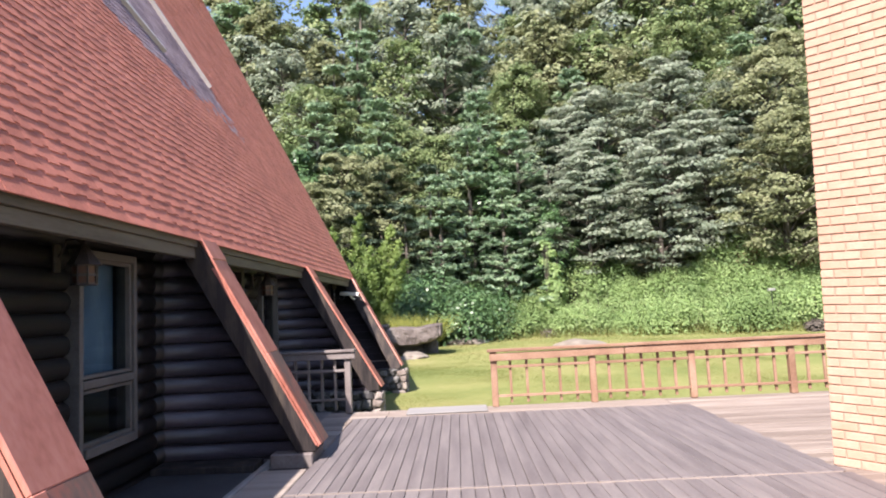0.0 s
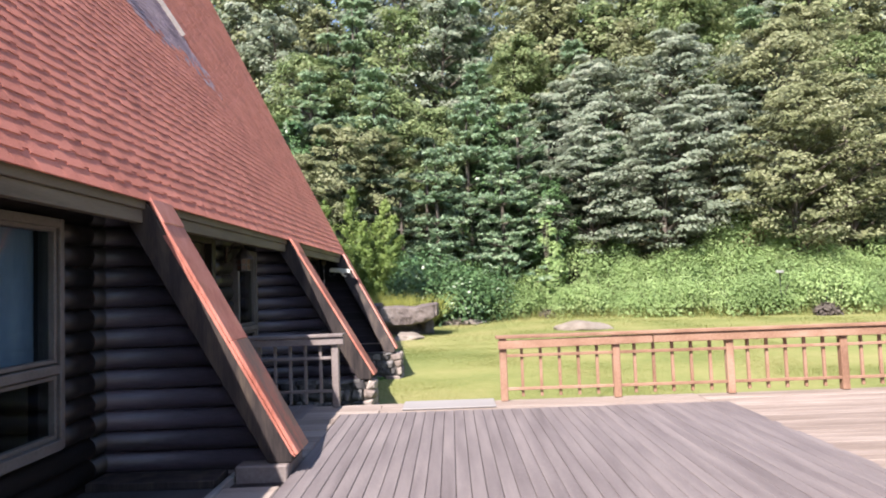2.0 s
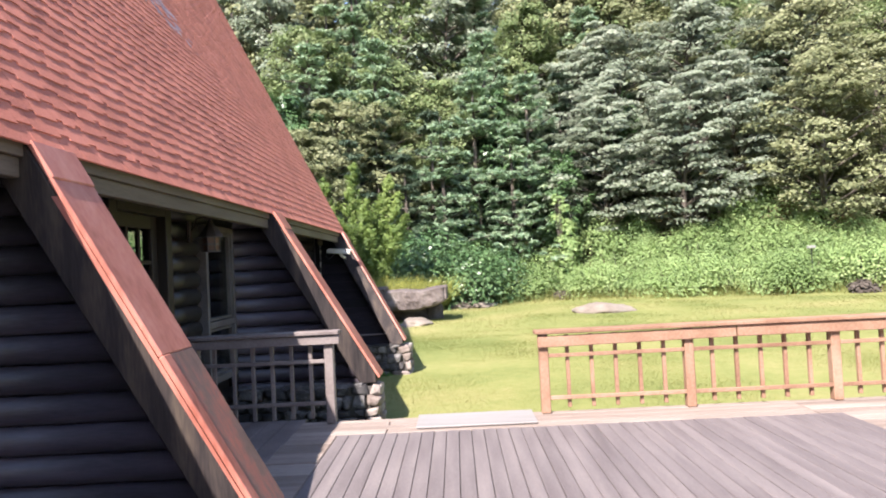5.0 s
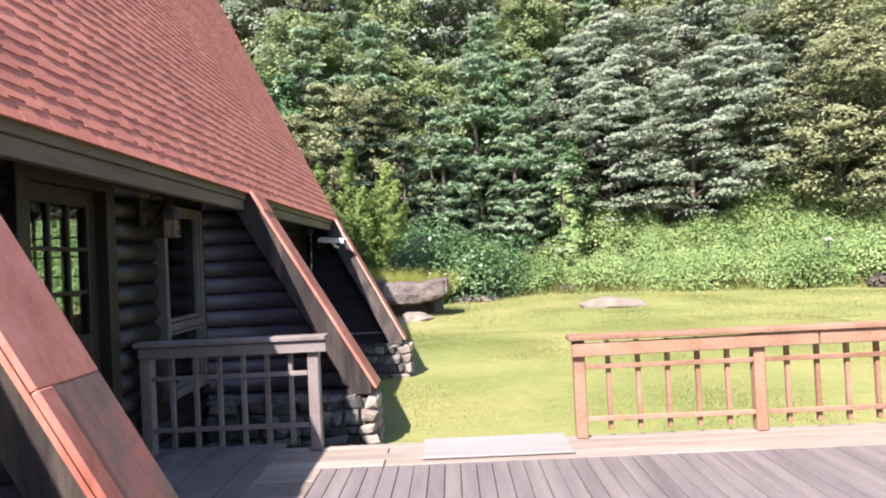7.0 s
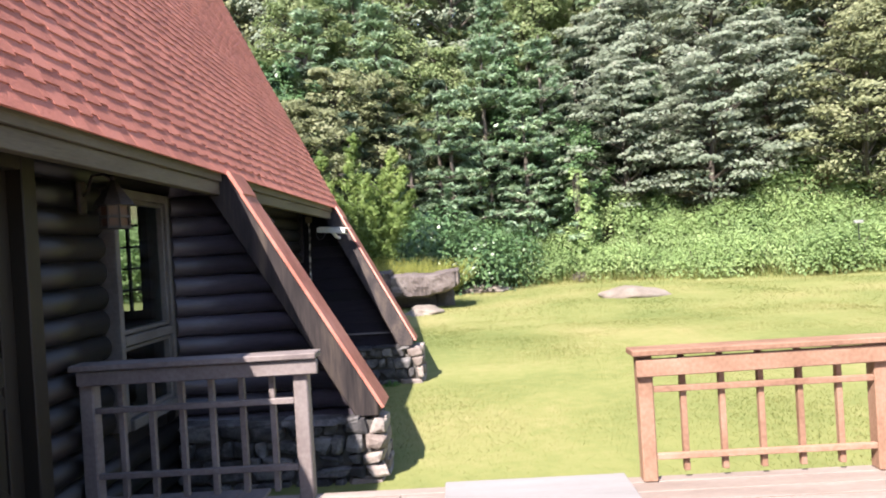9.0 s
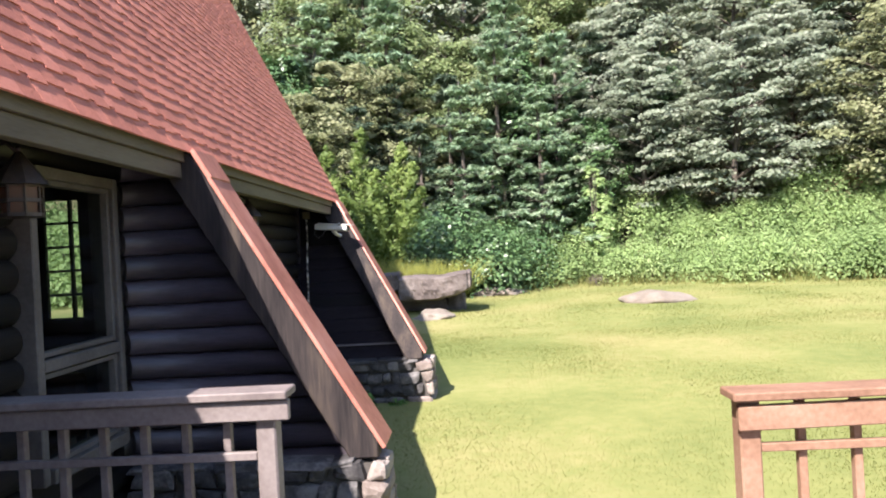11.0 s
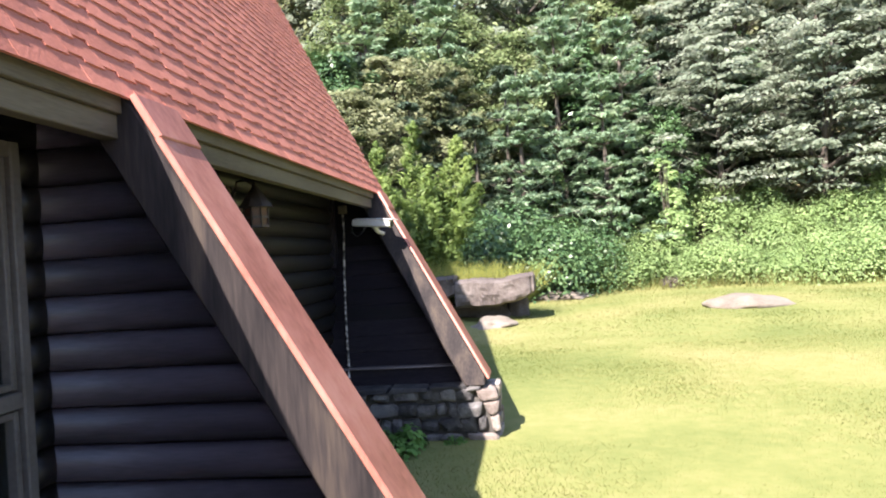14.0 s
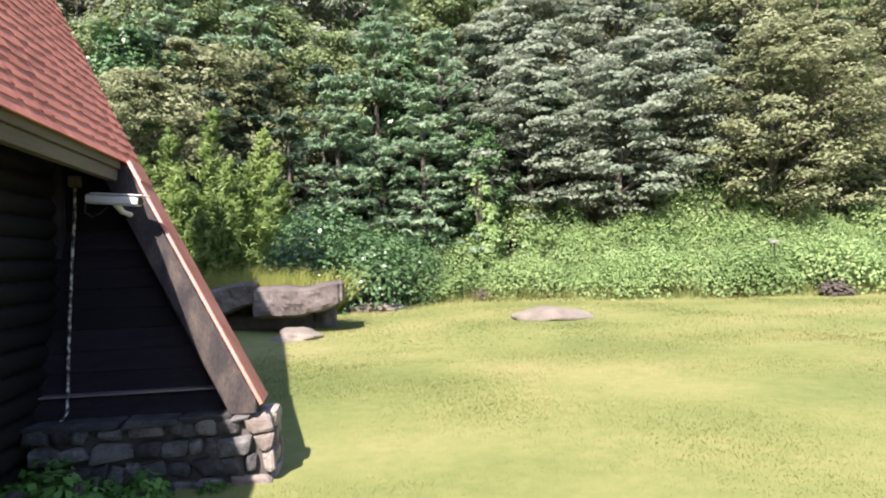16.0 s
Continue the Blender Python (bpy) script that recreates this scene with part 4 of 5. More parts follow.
def footing(y0, y1, x0, x1, ztop, seed):
    root = thing("stone_footing", "dry-laid grey field stone footing under a rafter", "stone wall", (0, 0, 0), "stone footings")
    rng = random.Random(seed)
    part("core", boxbm(x0 + 0.03, x1 - 0.05, y0 + 0.05, y1, -0.50, ztop - 0.03, 0), M["mortar"], root)
    z = -0.47
    while z < ztop - 0.07:
        h = min(rng.uniform(0.085, 0.17), ztop - z)
        if ztop - z - h < 0.07:
            h = ztop - z
        x = x0
        while x < x1 - 0.02:
            w = min(rng.choice((0.11, 0.14, 0.18, 0.23, 0.29)) * rng.uniform(0.85, 1.15), x1 - x)
            if x1 - x - w < 0.1:
                w = x1 - x
            corner = x + w > x1 - 0.01
            hh = h * rng.choice((1.0, 1.0, 0.88, 1.12))
            # Corner stones take the sun-painted colour, the others the shade-painted one.
            ob = part("stone", stone_block(rng, w - 0.02, hh - 0.018, 0.16), M["stone_sunlit"] if corner else M["stone"], root)
            ob.matrix_basis = pose(x + w / 2, y0 + 0.06 + rng.uniform(-0.015, 0.012), z + h / 2, rng.uniform(-4, 4), rng.uniform(-9, 9), rng.uniform(-4, 4))
            x += w
        # the end face towards the lawn, in the sunlit stone colour
        y = y0 + 0.14
        while y < y1 - 0.05:
            w = min(rng.uniform(0.14, 0.3), y1 - y)
            ob = part("stone", stone_block(rng, w - 0.012, h - 0.010, 0.16), M["stone_sunlit"], root)
            ob.matrix_basis = pose(x1 - 0.07, y + w / 2, z + h / 2, 0, 0, 90 + rng.uniform(-3, 3))
            y += w
        z += h
    # flat ledge slabs along the top
    x = x0
    while x < x1 - 0.25:
        w = rng.uniform(0.3, 0.6)
        w = min(w, x1 - 0.2 - x)
        ob = part("ledge_slab", stone_block(rng, w, 0.055, y1 - y0), M["stone"], root, "flat mossy ledge slab")
        ob.matrix_basis = pose(x + w / 2, (y0 + y1) / 2 - 0.02, ztop - 0.01, rng.uniform(-2, 2), rng.uniform(-2, 2), rng.uniform(-3, 3))
        x += w
    return root


footing(10.80, 11.25, -2.93, -1.16, 0.125, 3)
footing(14.82, 15.35, -2.93, -1.07, 0.10, 8)


def plank_wall():
    """Flat dark boards that close the last bay, leaning with the prow."""
    root = thing("wall_prow", "dark-stained flat board wall above a stone ledge", "wall", kind="structure")
    z = 0.10
    k = 0
    while z < 2.35:
        h = 0.19 if k == 0 else 0.172
        bm = bmesh.new()
        xa, xb = beam_x(z + 0.02) - 0.2, beam_x(z + h) - 0.2
        thick = 0.05 if k == 0 else 0.0
        prism(bm, [(WALL_X - 0.1, z), (xa, z), (xb, z + h - 0.002), (WALL_X - 0.1, z + h - 0.002)], 15.05 - thick, 15.15, PROW, 0.003)
        part("plank", bm, M["plank"], root)
        z += h
        k += 1
    # Highlight on the bottom plank's top edge, added as a thin pale strip.
    bm = bmesh.new()
    prism(bm, [(WALL_X + 0.02, 0.290), (beam_x(0.3) - 0.22, 0.290), (beam_x(0.3) - 0.22, 0.304), (WALL_X + 0.02, 0.304)], 14.955, 15.05, PROW)
    part("ledge_strip", bm, M["rail_grey"], root, "thin grey strip drawn as the lit edge of the bottom plank")
    bm = bmesh.new()
    prism(bm, [(WALL_X - 0.1, 0.05), (beam_x(0.05) - 0.22, 0.05), (beam_x(2.6) - 0.22, 2.6), (WALL_X - 0.1, 2.6)], 15.155, 15.20, PROW)
    part("backing", bm, M["plank"], root)


plank_wall()


# ---- brick pier ----
def brick_pier():
    root = thing("brick_chimney", "sunlit salmon-pink brick chimney with pale mortar beside the deck", "chimney")
    P = Vector((3.28, 5.50, 0))
    ang = math.atan2(-0.75, 0.66)
    m = Matrix.Translation(P) @ Matrix.Rotation(ang, 4, "Z") @ Matrix.Rotation(radians(1.7), 4, "Y")
    root.matrix_basis = m
    L, H, T = 2.4, 4.4, 0.9
    part("mortar_core", boxbm(0.008, L, 0.010, T, -0.42, H, 0), M["brick_mortar"], root)
    bl, bh, j = 0.2, 0.064, 0.011
    full = box_mesh("brick", bl, 0.05, bh, M["brick"], 0.003)
    head = box_mesh("brick", 0.095, 0.05, bh, M["brick"], 0.004)
    rng = random.Random(2)
    n = 0
    z = 0.0
    r = 0
    V = []
    while z < H - bh:
        x = 0.0 if r % 2 == 0 else -(bl + j) / 2
        while x < L - 0.1:
            if x < 0:
                put("brick", head, root, pose(0.0475, 0.024, z + bh / 2 + 0.006))
                n += 1
                x = 0.095 + j
                continue
            if x + bl <= L and x < 0.9 and z < 4.4:
                put("brick", full, root, pose(x + bl / 2, 0.025 + rng.uniform(-0.002, 0.002), z + bh / 2 + 0.006))
                n += 1
            elif x + bl <= L:
                V.append((x, z))
            x += bl + j
        z += bh + j
        r += 1
    bm = bmesh.new()
    for x, z in V:
        add_box(bm, x, x + bl, 0.0, 0.05, z + 0.006, z + bh + 0.006)
    z, r = 0.0, 0
    while z < H - bh:
        y = 0.06
        k = 0
        while y < T - 0.05:
            w = min(bl if (r + k) % 2 else 0.14, T - y)
            add_box(bm, 0.0, 0.05, y, y + w, z + 0.006, z + bh + 0.006)
            y += w + j
            k += 1
        z += bh + j
        r += 1
    tagged(part("bricks", bm, M["brick"], root), kind="stuff")


brick_pier()


# ---- camera on the rafter, cable ----
def security_camera():
    root = thing("security_camera", "white bullet security camera on a bracket under the eave", "camera", (-2.40, 15.30, 1.90))
    bm = boxbm(-0.26, 0.26, -0.045, 0.045, -0.035, 0.045, 0.014)
    m = Matrix.Rotation(radians(6), 4, "Y") @ Matrix.Rotation(radians(-22), 4, "Z")
    for v in bm.verts:
        v.co = m @ v.co
    part("housing", bm, M["white"], root)
    bm = boxbm(-0.20, 0.31, -0.056, 0.056, 0.047, 0.058, 0.004)
    for v in bm.verts:
        v.co = m @ v.co
    part("sunshield", bm, M["white"], root)
    bm = bmesh.new()
    bmesh.ops.create_cone(bm, cap_ends=True, segments=14, radius1=0.032, radius2=0.032, depth=0.012, matrix=m @ Matrix.Translation((0.264, 0, 0.005)) @ Matrix.Rotation(radians(90), 4, "Y"))
    part("lens", bm, M["black"], root)
    bm = bmesh.new()
    tube(bm, [(0.02, 0, -0.03), (0.05, 0.05, -0.09), (0.08, 0.16, -0.11), (0.08, 0.34, -0.10)], [0.028, 0.026, 0.024, 0.03], 10)
    part("bracket", bm, M["white"], root, "", True)
    bm = bmesh.new()
    tube(bm, [(-0.25, 0.08, 0.0), (-0.27, 0.1, -0.08), (-0.22, 0.12, -0.13), (-0.18, 0.16, -0.1), (-0.18, 0.4, -0.02)], [0.009] * 5, 6)
    part("cable", bm, M["black"], root, "", True)


security_camera()


def hanging_cable():
    root = thing("hanging_cable", "pale mottled cable hanging from a small box under the eave", "cable", (-2.83, 15.36, 0.0))
    part("junction_box", boxbm(-0.045, 0.045, 0.22, 0.32, 2.06, 2.16, 0.008), M["fascia"], root)
    bm = bmesh.new()
    pts = [(0, 0.27, 2.06), (0.014, 0.21, 1.8), (0.012, 0.14, 1.4), (0.034, 0.02, 1.0), (0.07, -0.13, 0.6), (0.10, -0.23, 0.35), (0.12, -0.30, 0.18), (0.09, -0.38, 0.10), (0.06, -0.44, 0.04), (0.04, -0.5, -0.05)]
    tube(bm, pts, [0.013] * len(pts), 7)
    part("cord", bm, M["rope"], root, "", True)


hanging_cable()


# ---- rocks ----
def boulder(name, label, at, size, seed, material, flat=0.0, rot=0, p=5.0, rough=0.22):
    bm = bmesh.new()
    bmesh.ops.create_icosphere(bm, subdivisions=4, radius=1.0)
    for v in bm.verts:
        c = v.co.copy()
        k = (abs(c.x) ** p + abs(c.y) ** p + abs(c.z) ** p) ** (-1 / p)
        c = c * k
        n = noise.noise(c * 1.3 + Vector((seed, 0, 0))) * rough + noise.noise(c * 4 + Vector((0, seed, 0))) * 0.07 + noise.noise(c * 11) * 0.025
        c *= 1 + n
        if flat and c.z > flat:
            c.z = flat + (c.z - flat) * 0.15
        v.co = Vector((c.x * size[0], c.y * size[1], c.z * size[2]))
    ob = part(name, bm, material, None, "", True)
    ob.matrix_basis = pose(*at, 0, 0, rot)
    return tagged(ob, label, "rock")


def boulder_slab(label, at, x0, x1, deep, seed, rot):
    """A long split slab: upright broken front face, uneven top, thin pale tapering end, lifted underside."""
    bm = bmesh.new()
    nx, ring = 40, 28
    rows_ = []
    for i in range(nx + 1):
        f = i / nx
        x = x0 + (x1 - x0) * f
        end = min(1.0, min(f, 1 - f) * 22 + 0.8)
        top = 0.74 + 0.03 * math.sin(f * 9) + (0.10 * max(0.0, f - 0.6) / 0.4) + 0.05 * noise.noise((x * 1.6, seed, 0))
        low = 0.0 + 0.33 * max(0.0, (f - 0.55) / 0.45) ** 1.2 + 0.05 * noise.noise((x * 2.2, seed, 5))
        mid_, half = (top + low) / 2, (top - low) / 2
        row = []
        for j in range(ring):
            a_ = 2 * math.pi * j / ring
            cy, cz = math.cos(a_), math.sin(a_)
            k = (abs(cy) ** 9 + abs(cz) ** 9) ** (-1 / 9)
            p = Vector((x, cy * k * deep * end, mid_ + cz * k * half * end))
            n = noise.noise(p * 2.3 + Vector((seed, 0, 0))) * 0.07 + noise.noise(p * 7) * 0.03 + noise.noise(p * 17) * 0.012
            step = 0.06 if noise.noise((x * 1.1, 0, seed)) > 0.05 else 0.0
            p.y += n * 1.4 + step
            p.z += n * 0.35
            row.append(bm.verts.new(p))
        rows_.append(row)
    for i in range(nx):
        for j in range(ring):
            q = (j + 1) % ring
            bm.faces.new((rows_[i][j], rows_[i][q], rows_[i + 1][q], rows_[i + 1][j]))
    bm.faces.new(rows_[0])
    bm.faces.new(rows_[-1])
    bmesh.ops.recalc_face_normals(bm, faces=bm.faces)
    ob = part("boulder_slab", bm, M["rock"], None, "", False)
    ob.matrix_basis = pose(*at, 0, 0, rot)
    return tagged(ob, label, "rock")


boulder_slab("long overhanging lichen-stained boulder slab with a pale worn end", (-1.55, 26.4, 0.0), -1.15, 1.07, 1.0, 4, 0)
boulder_slab("thick grey boulder slab butted against the longer slab", (-3.66, 26.45, 0.04), -1.4, 0.98, 1.0, 13, 3)
boulder("boulder", "dark boulder propping the long slabs", (-2.9, 27.0, -0.25), (1.6, 0.35, 0.32), 9, M["rock"])
boulder("boulder", "small grey rock under the slab's end", (-1.0, 27.0, -0.28), (0.3, 0.3, 0.46), 11, M["rock"])
boulder("flat_rock", "pale flat rock outcrop in the lawn", (5.2, 26.4, -0.43), (1.1, 0.9, 0.33), 21, M["rock_pale"], 0.0, 14, 2.0, 0.3)
boulder("flat_rock", "small pale stone flush with the lawn", (-1.63, 24.6, -0.42), (0.5, 0.55, 0.2), 23, M["rock_pale"], 0.0, 0, 2.0, 0.6)
boulder("flat_rock", "pale stones at the lawn's edge", (0.6, 32.6, -0.40), (1.0, 0.9, 0.2), 27, M["rock_pale"], 0.0, 0, 2.0, 0.7)


boulder("log_stub", "broken weathered log lying against the cabin wall", (-2.72, 14.0, -0.28), (0.12, 0.32, 0.12), 33, M["bark"], 0, 10)
boulder("boulder", "rough grey stone against the cabin wall", (-2.78, 13.5, -0.32), (0.2, 0.3, 0.16), 35, M["stone"])


def garden_light():
    root = thing("path_light", "thin dark stake light standing before the thicket", "lamp", (15.3, 31.0, ground_z(15.3, 31.0)))
    bm = bmesh.new()
    tube(bm, [(0, 0, -0.1), (0, 0, 1.9)], [0.025, 0.02], 6)
    part("stake", bm, M["black"], root)
    part("head", boxbm(-0.16, 0.16, -0.08, 0.08, 1.88, 2.0, 0.015), M["metal_edge"], root)


garden_light()


# ---- planting ----
def place(ob, spots, label=None):
    """Put a built plant at its first spot and copies at the others: (x, y, turn, scale)."""
    first = True
    for x, y, turn, s in spots:
        m = Matrix.Translation((x, y, ground_z(x, y) - 0.05)) @ Matrix.Rotation(radians(turn), 4, "Z")
        if first:
            ob.matrix_basis = m @ Matrix.Diagonal((s, s, s, 1))
            first = False
        else:
            c = copy_thing(ob, m)
            c.scale = (s, s, s)


def plant_all():
    rnd = random.Random(17)
    # bramble thicket along the lawn's edge
    b1 = bush("bramble_bush", "bright green bramble thicket at the lawn's edge", 1, 2.0, 1.7, 1.9, M["leaf_bramble"], 0.112, 5000, 22)
    b2 = bush("bramble_bush", "tangled green bramble thicket on the bank", 2, 2.2, 1.6, 1.6, M["leaf_bush"], 0.112, 5000, 24)
    b3 = bush("vine_bush", "dark glossy vine-covered shrub behind the boulders", 3, 2.1, 1.7, 2.2, M["leaf_dark"], 0.1, 9000, 30)
    s1, s2 = [], []
    x = 0.6
    while x < 26:
        for row in range(4):
            xx = x + rnd.uniform(-0.7, 0.7)
            yy = 37.2 - 0.35 * min(xx, 18) + 1.5 * row + rnd.uniform(-0.5, 0.5)
            (s1 if rnd.random() < 0.55 else s2).append((xx, yy, rnd.uniform(0, 360), rnd.uniform(0.52, 1.08) + 0.05 * row))
        x += 1.9
    for k in range(22):
        xx = rnd.uniform(-12, 30)
        yy = 40.5 - 0.3 * max(0, min(xx, 18)) + rnd.uniform(0, 12)
        (s1 if k % 4 == 0 else s2).append((xx, yy, rnd.uniform(0, 360), rnd.uniform(0.8, 1.3)))
    # sunlit shrubs beyond the far gable, seen through the cabin
    s1 += [(-14.0, 31.5, 20, 1.5), (-16.0, 33.0, 80, 1.7), (-18.5, 34.2, 140, 1.8), (-20.5, 36.0, 200, 1.9), (-22.5, 34.5, 260, 1.8), (-12.0, 32.5, 320, 1.4), (-25.0, 37.0, 15, 1.9)]
    s2 += [(-15.0, 35.5, 10, 2.0), (-18.0, 37.0, 100, 2.2), (-21.5, 38.5, 200, 2.2), (-24.5, 40.0, 300, 2.3), (-12.5, 36.0, 50, 1.9)]
    place(b1, s1)
    place(b2, s2)
    v1 = bush("vine_column", "tree stub draped in bright green climbing vine", 6, 0.85, 0.8, 6.6, M["leaf_bramble"], 0.19, 3000, 26)
    place(v1, [(5.7, 37.0, 0, 1.0), (1.2, 38.6, 70, 1.0)])
    v2 = bush("vine_column", "pale green broad-leaved vine climbing behind the cypress", 12, 1.0, 0.9, 4.7, M["leaf_bramble"], 0.2, 2600, 22)
    place(v2, [(-5.2, 29.8, 0, 1.0)])
    w1 = bush("weed_clump", "low leafy weeds at the foot of the stone footing", 7, 0.42, 0.3, 0.3, M["weed"], 0.055, 900, 12, "weed")
    place(w1, [(-2.55, 14.4, 0, 1.35), (-2.1, 14.45, 60, 1.0), (-2.8, 14.1, 140, 1.1), (-1.55, 14.72, 200, 0.35), (-2.5, 12.6, 90, 0.6)])
    d1 = bush("brush_pile", "dark dead brush at the thicket's edge", 8, 0.55, 0.5, 0.85, M["bark"], 0.16, 700, 12, "brush")
    place(d1, [(16.6, 29.6, 0, 1.0), (5.0, 34.6, 40, 0.8)])
    d2 = bush("dry_bush", "dry brown shrub on the bank above the thicket", 9, 1.5, 1.2, 2.2, M["leaf_dry"], 0.12, 2200, 18)
    place(d2, [(17.4, 37.4, 0, 1.1), (19.6, 36.6, 80, 0.9), (4.4, 40.2, 30, 0.8)])
    place(b3, [(-1.5, 32.8, 0, 1.5), (0.2, 34.6, 120, 1.3), (-3.4, 33.6, 200, 1.7), (-5.8, 33.8, 77, 1.6), (1.9, 36.2, 40, 1.2)])


plant_all()


def yew(at):
    """A yellow-green conifer of several feathery spires."""
    rng = np.random.default_rng(41)
    root = thing("cypress_shrub", "yellow-green feathery cypress with several pointed spires", "shrub", at)
    bm = bmesh.new()
    cs, ns, al = [], [], []
    spires = [(-0.06, 0.0, 5.4), (1.25, 0.1, 4.85), (1.6, 0.0, 4.2), (-1.3, 0.2, 5.0), (0.45, -0.7, 3.9),
              (1.5, -0.5, 2.9), (-0.9, -0.8, 3.7), (-1.9, -0.2, 4.1), (0.6, -1.0, 2.8), (-0.3, -1.1, 2.6), (1.8, 0.1, 3.4)]
    for x, y, h in spires:
        tip = np.array([x * 1.08, y, h * 1.08 + 0.1])
        base = np.array([x * 0.25 - 0.45, y * 0.3, 0.3])
        tube(bm, [tuple(base - [0, 0, 0.5]), tuple((base + tip) / 2), tuple(tip)], [0.06, 0.035, 0.006], 5)
        lean = (tip - base) / np.linalg.norm(tip - base)
        for i in range(84):
            s = rng.uniform(0.12, 1.0) ** 0.85
            c = base + (tip - base) * s
            a = rng.uniform(0, 6.28)
            r = (0.88 * (1.0 - s) ** 0.75 + 0.06) * rng.uniform(0.6, 1.25)
            d = np.array([math.cos(a), math.sin(a), 0.0]) + lean * 0.75
            for k in range(3):
                p = c + d * r * (0.3 + 0.33 * k) * rng.uniform(0.7, 1.1)
                n = 15
                q = ball_points(rng, n)
                cs.append(p + q * (0.05 + 0.08 * min(1.0, r * 2)))
                al.append(np.tile(d, (n, 1)) + q * 0.5)
                ns.append(q + np.array([0, -0.3, 0.3]))
    tagged(part("stem_tangle", bm, M["bark"], root), kind="stuff")
    put("foliage", leaf_mesh("foliage", np.concatenate(cs), np.concatenate(ns), 0.19, M["yew"], 0.2, 0.4, rng, np.concatenate(al)), root)


yew((-4.0, 28.8, -0.1))


def forest():
    silver = broadleaf("broadleaf_tree", "silver-green broadleaf tree with layered sprays of leaves", 101, 9.5, 3.7, M["leaf_silver"], 0.21, 46, 84, 0.16, 0.17)
    mid = broadleaf("broadleaf_tree", "leafy green broadleaf tree with a full crown", 102, 10.5, 3.6, M["leaf_mid"], 0.21, 44, 86, 0.5, 0.12)
    olive = broadleaf("broadleaf_tree", "olive-green broadleaf tree with drooping sprays", 103, 10.0, 3.8, M["leaf_olive"], 0.2, 46, 84, 0.3, 0.12)
    vine = broadleaf("broadleaf_tree", "vine-draped green tree with dense dark leaves", 104, 9.0, 2.6, M["leaf_dark"], 0.2, 36, 80, 0.8, 0.05)
    pn = pine("pine_tree", "blue-green white pine with soft tufted boughs", 105, 11.0, 3.8, M["needle"], 0.46, 0.1, 0.8, 0.22)
    dk = pine("pine_tree", "dark shaded conifer with drooping boughs", 106, 10.0, 3.2, M["needle_shaded"], 0.44, 0.05, 0.8, -0.1)
    larch = pine("larch_tree", "tall light green conifer with thin boughs on the ridge", 107, 15.0, 3.6, M["needle"], 0.62, 0.12, 0.42, -0.05)
    hill = broadleaf("broadleaf_tree", "tall green broadleaf tree high on the bank", 108, 12.0, 4.2, M["leaf_mid"], 0.34, 36, 42, 0.5, 0.08)
    hill2 = broadleaf("broadleaf_tree", "tall grey-green broadleaf tree high on the bank", 109, 12.5, 4.0, M["leaf_silver"], 0.34, 36, 42, 0.3, 0.08)
    hill3 = broadleaf("broadleaf_tree", "tall olive broadleaf tree high on the bank", 110, 12.0, 4.2, M["leaf_olive"], 0.34, 36, 42, 0.4, 0.08)
    hill.location, hill2.location, hill3.location = (-30, 50, 9), (52, 55, 9), (54, 48, 7)
    place(pn, [(-0.6, 37.2, 0, 0.9), (3.2, 38.0, 70, 0.85), (1.4, 40.6, 170, 1.1), (4.6, 41.2, 220, 1.0), (-4.6, 43.0, 140, 1.25), (2.4, 45.5, 200, 1.2), (22.0, 46.0, 30, 1.2), (9.6, 47.5, 280, 1.15), (-9, 44, 33, 1.2)])
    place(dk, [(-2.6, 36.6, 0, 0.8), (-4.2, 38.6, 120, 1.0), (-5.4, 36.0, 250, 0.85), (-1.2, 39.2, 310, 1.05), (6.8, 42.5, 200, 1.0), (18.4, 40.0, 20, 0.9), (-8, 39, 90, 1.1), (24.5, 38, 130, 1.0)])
    place(silver, [(8.6, 39.4, 0, 0.95), (12.4, 38.0, 90, 1.0), (15.8, 38.6, 210, 1.05), (11.0, 43.6, 300, 1.2), (15.2, 44.5, 40, 1.25), (7.6, 45.0, 150, 1.1), (20.0, 43.5, 77, 1.15)])
    place(mid, [(-11.5, 40.0, 0, 1.1), (-2.8, 44.5, 80, 1.15), (0.4, 43.5, 160, 1.0), (4.6, 48.5, 240, 1.25), (26.0, 42.0, 300, 1.1), (-10.0, 48, 20, 1.3), (18.0, 49.5, 210, 1.3)])
    place(olive, [(18.8, 36.0, 0, 1.0), (-8.0, 34.0, 33, 0.85), (-7.0, 38.5, 100, 1.1), (22.4, 36.5, 130, 1.05), (-3.8, 41.0, 220, 1.0), (21.0, 41.0, 300, 1.25), (25.5, 46.5, 60, 1.3), (29.0, 40.0, 10, 1.2), (12.8, 50.0, 90, 1.3)])
    place(vine, [(5.9, 38.8, 0, 0.75), (2.9, 42.0, 90, 1.1), (-8.6, 37.0, 200, 1.2), (9.8, 41.5, 10, 0.9)])
    r = random.Random(23)
    rows = {k: [] for k in range(4)}
    x = -24
    while x < 50:
        for yy, sc in ((52.5, 1.15), (58.5, 1.3), (65.0, 1.4)):
            rows[r.randrange(4)].append((x + r.uniform(-1.5, 1.5), yy + r.uniform(-2, 2), r.uniform(0, 360), sc * r.uniform(0.85, 1.2)))
        x += 3.4
    place(larch, rows[0])
    for k, src in ((1, hill), (2, hill2), (3, hill3)):
        for x, y, turn, sc in rows[k]:
            o = copy_thing(src, Matrix.Translation((x, y, ground_z(x, y) - 0.1)) @ Matrix.Rotation(radians(turn), 4, "Z"))
            o.scale = (sc, sc, sc * 1.15)
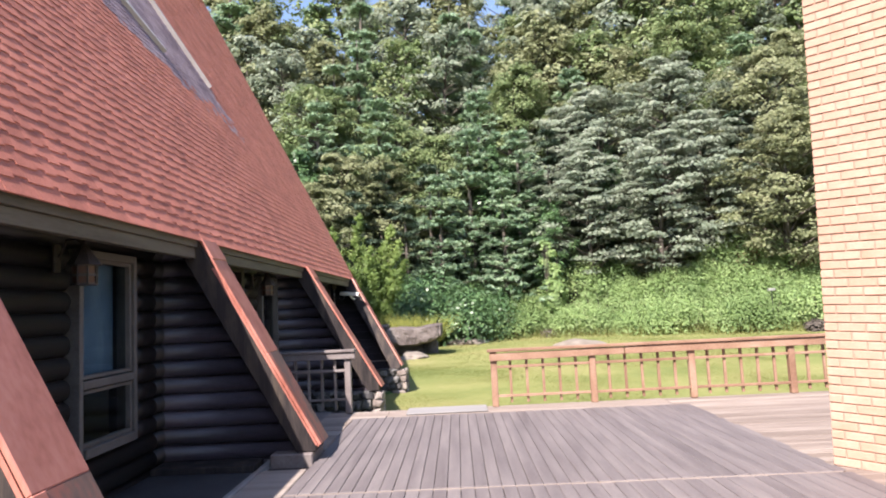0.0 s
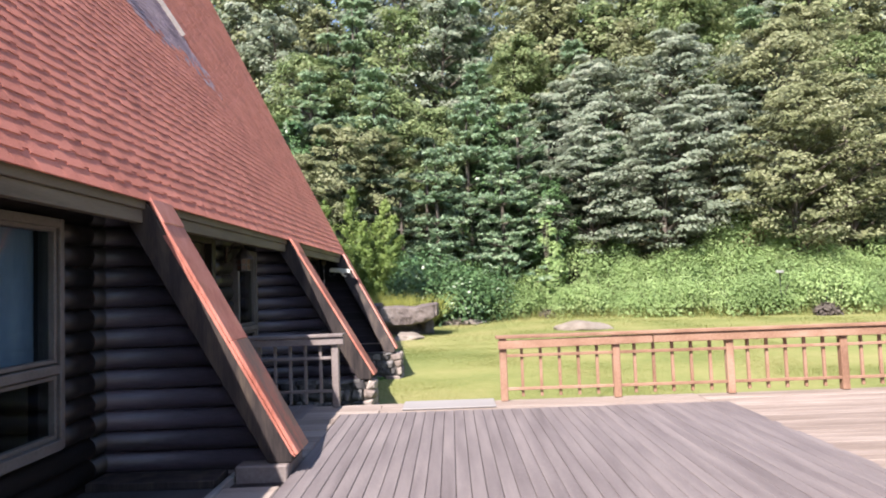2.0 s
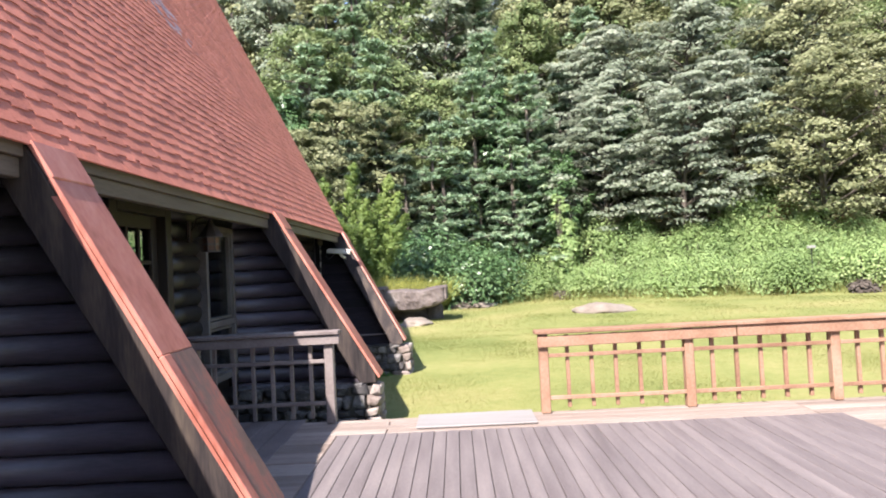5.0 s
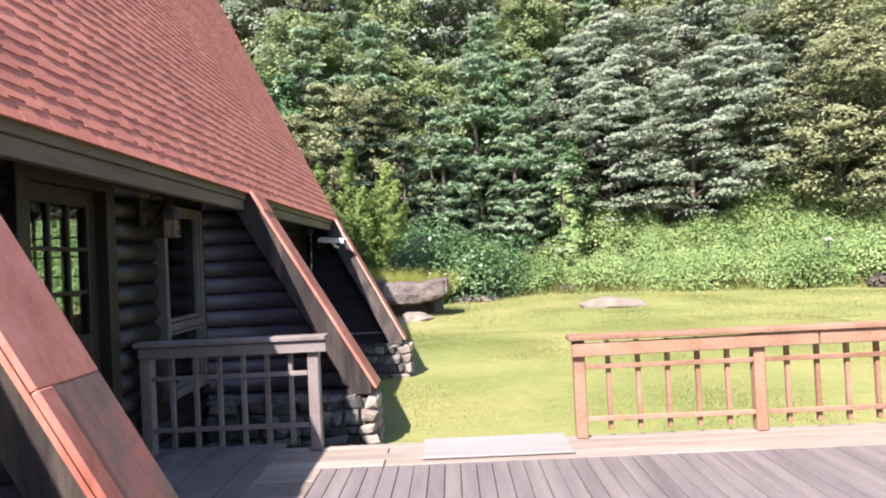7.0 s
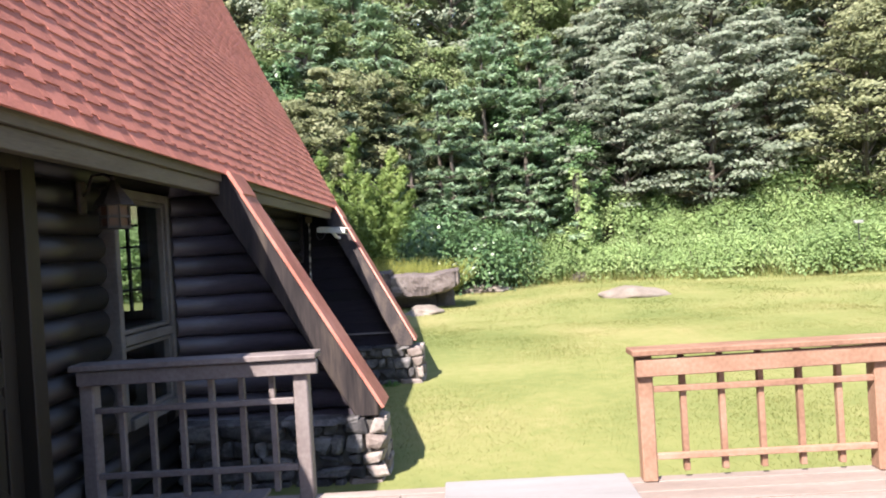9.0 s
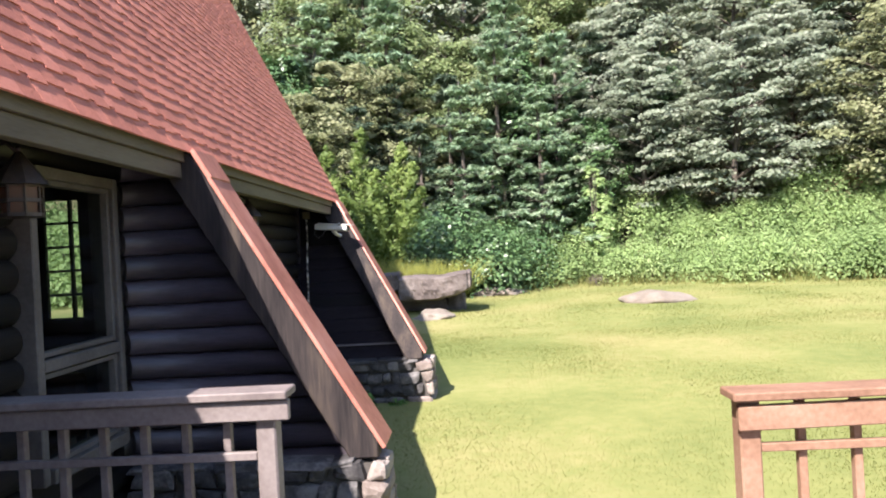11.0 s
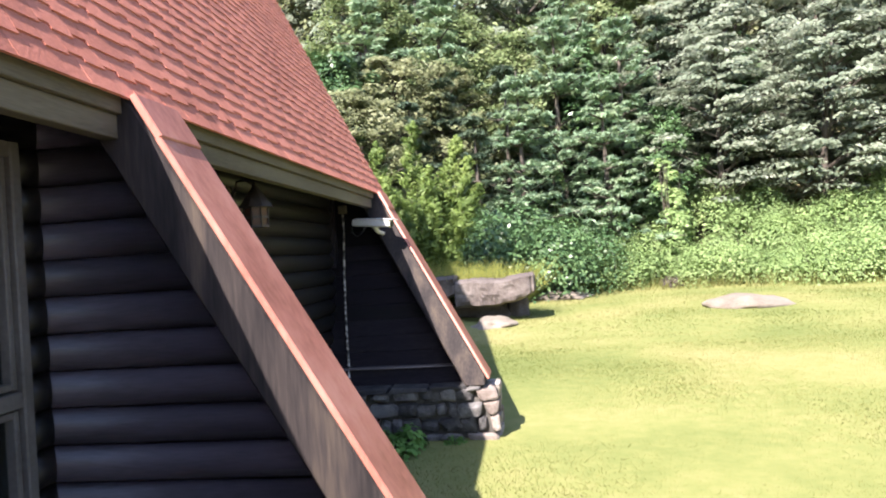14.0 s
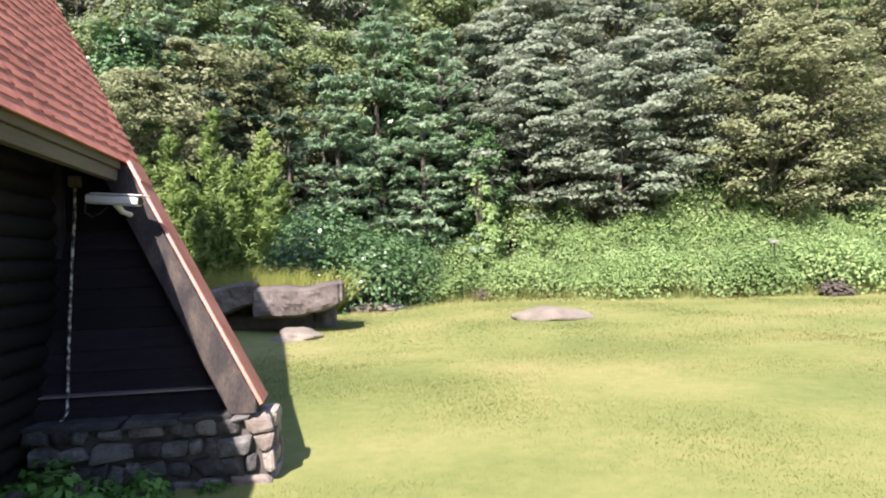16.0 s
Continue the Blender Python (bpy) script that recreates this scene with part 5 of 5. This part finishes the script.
    # woods round the sides and behind
    for k in range(24):
        a = radians(150 + 240 * k / 23)
        rr = 30 + 9 * (k % 3)
        src = (hill, hill2, hill3)[k % 3]
        x, y = rr * math.cos(a) * 1.2 - 2, 12 + rr * math.sin(a)
        copy_thing(src, Matrix.Translation((x, y, ground_z(x, y) - 0.1)) @ Matrix.Rotation(k, 4, "Z"))



forest()


# ---- grass ----
def grass(name, label, n, seed, xr, yr, h, w, keep, material="blade", bend=0.5):
    rng = np.random.default_rng(seed)
    x, y = rng.uniform(*xr, n), rng.uniform(*yr, n)
    ok = np.array([keep(a, b) for a, b in zip(x, y)])
    x, y = x[ok], y[ok]
    n = len(x)
    z = np.array([ground_z(a, b) + 0.05 * noise.noise((a * 0.3, b * 0.3, 0)) for a, b in zip(x, y)])
    a = rng.uniform(0, 6.28, n)
    hh = h * rng.uniform(0.5, 1.3, n)
    v = np.empty((n, 3, 3))
    v[:, 0] = np.stack([x - np.cos(a) * w, y - np.sin(a) * w, z - 0.02], 1)
    v[:, 1] = np.stack([x + np.cos(a) * w, y + np.sin(a) * w, z - 0.02], 1)
    v[:, 2] = np.stack([x + rng.normal(0, bend, n) * hh, y + rng.normal(0, bend, n) * hh, z + hh], 1)
    me = bpy.data.meshes.new(name)
    me.vertices.add(n * 3)
    me.vertices.foreach_set("co", v.ravel())
    me.loops.add(n * 3)
    me.loops.foreach_set("vertex_index", np.arange(n * 3))
    me.polygons.add(n)
    me.polygons.foreach_set("loop_start", np.arange(n) * 3)
    me.update(calc_edges=True)
    me.materials.append(M[material])
    tagged(put(name, me), label, "grass", kind="stuff")


grass("lawn_grass", "short sunlit mown grass blades", 150000, 51, (-2.9, 9.0), (9.9, 22.0), 0.019, 0.006,
      lambda a, b: not (a < -1.1 and (10.8 < b < 11.3 or b > 14.8 and b < 16)) and (a > -2.9 or b > 16), bend=1.1)
grass("lawn_grass", "mown grass farther across the lawn", 90000, 52, (-6.0, 22.0), (20.0, 37.0), 0.03, 0.014, lambda a, b: True, bend=1.1)
grass("tall_grass", "tall pale grass along the thicket's foot", 16000, 53, (-1.0, 24.0), (28.0, 37.5), 0.55, 0.012,
      lambda a, b: 0.2 < b - (35.0 - 0.35 * min(max(a, 0), 18)) < 2.0)
grass("slab_weeds", "yellow-green weeds growing behind the boulder slab", 6000, 54, (-4.9, -1.0), (27.1, 28.0), 1.33, 0.018, lambda a, b: True, "slab_weed")
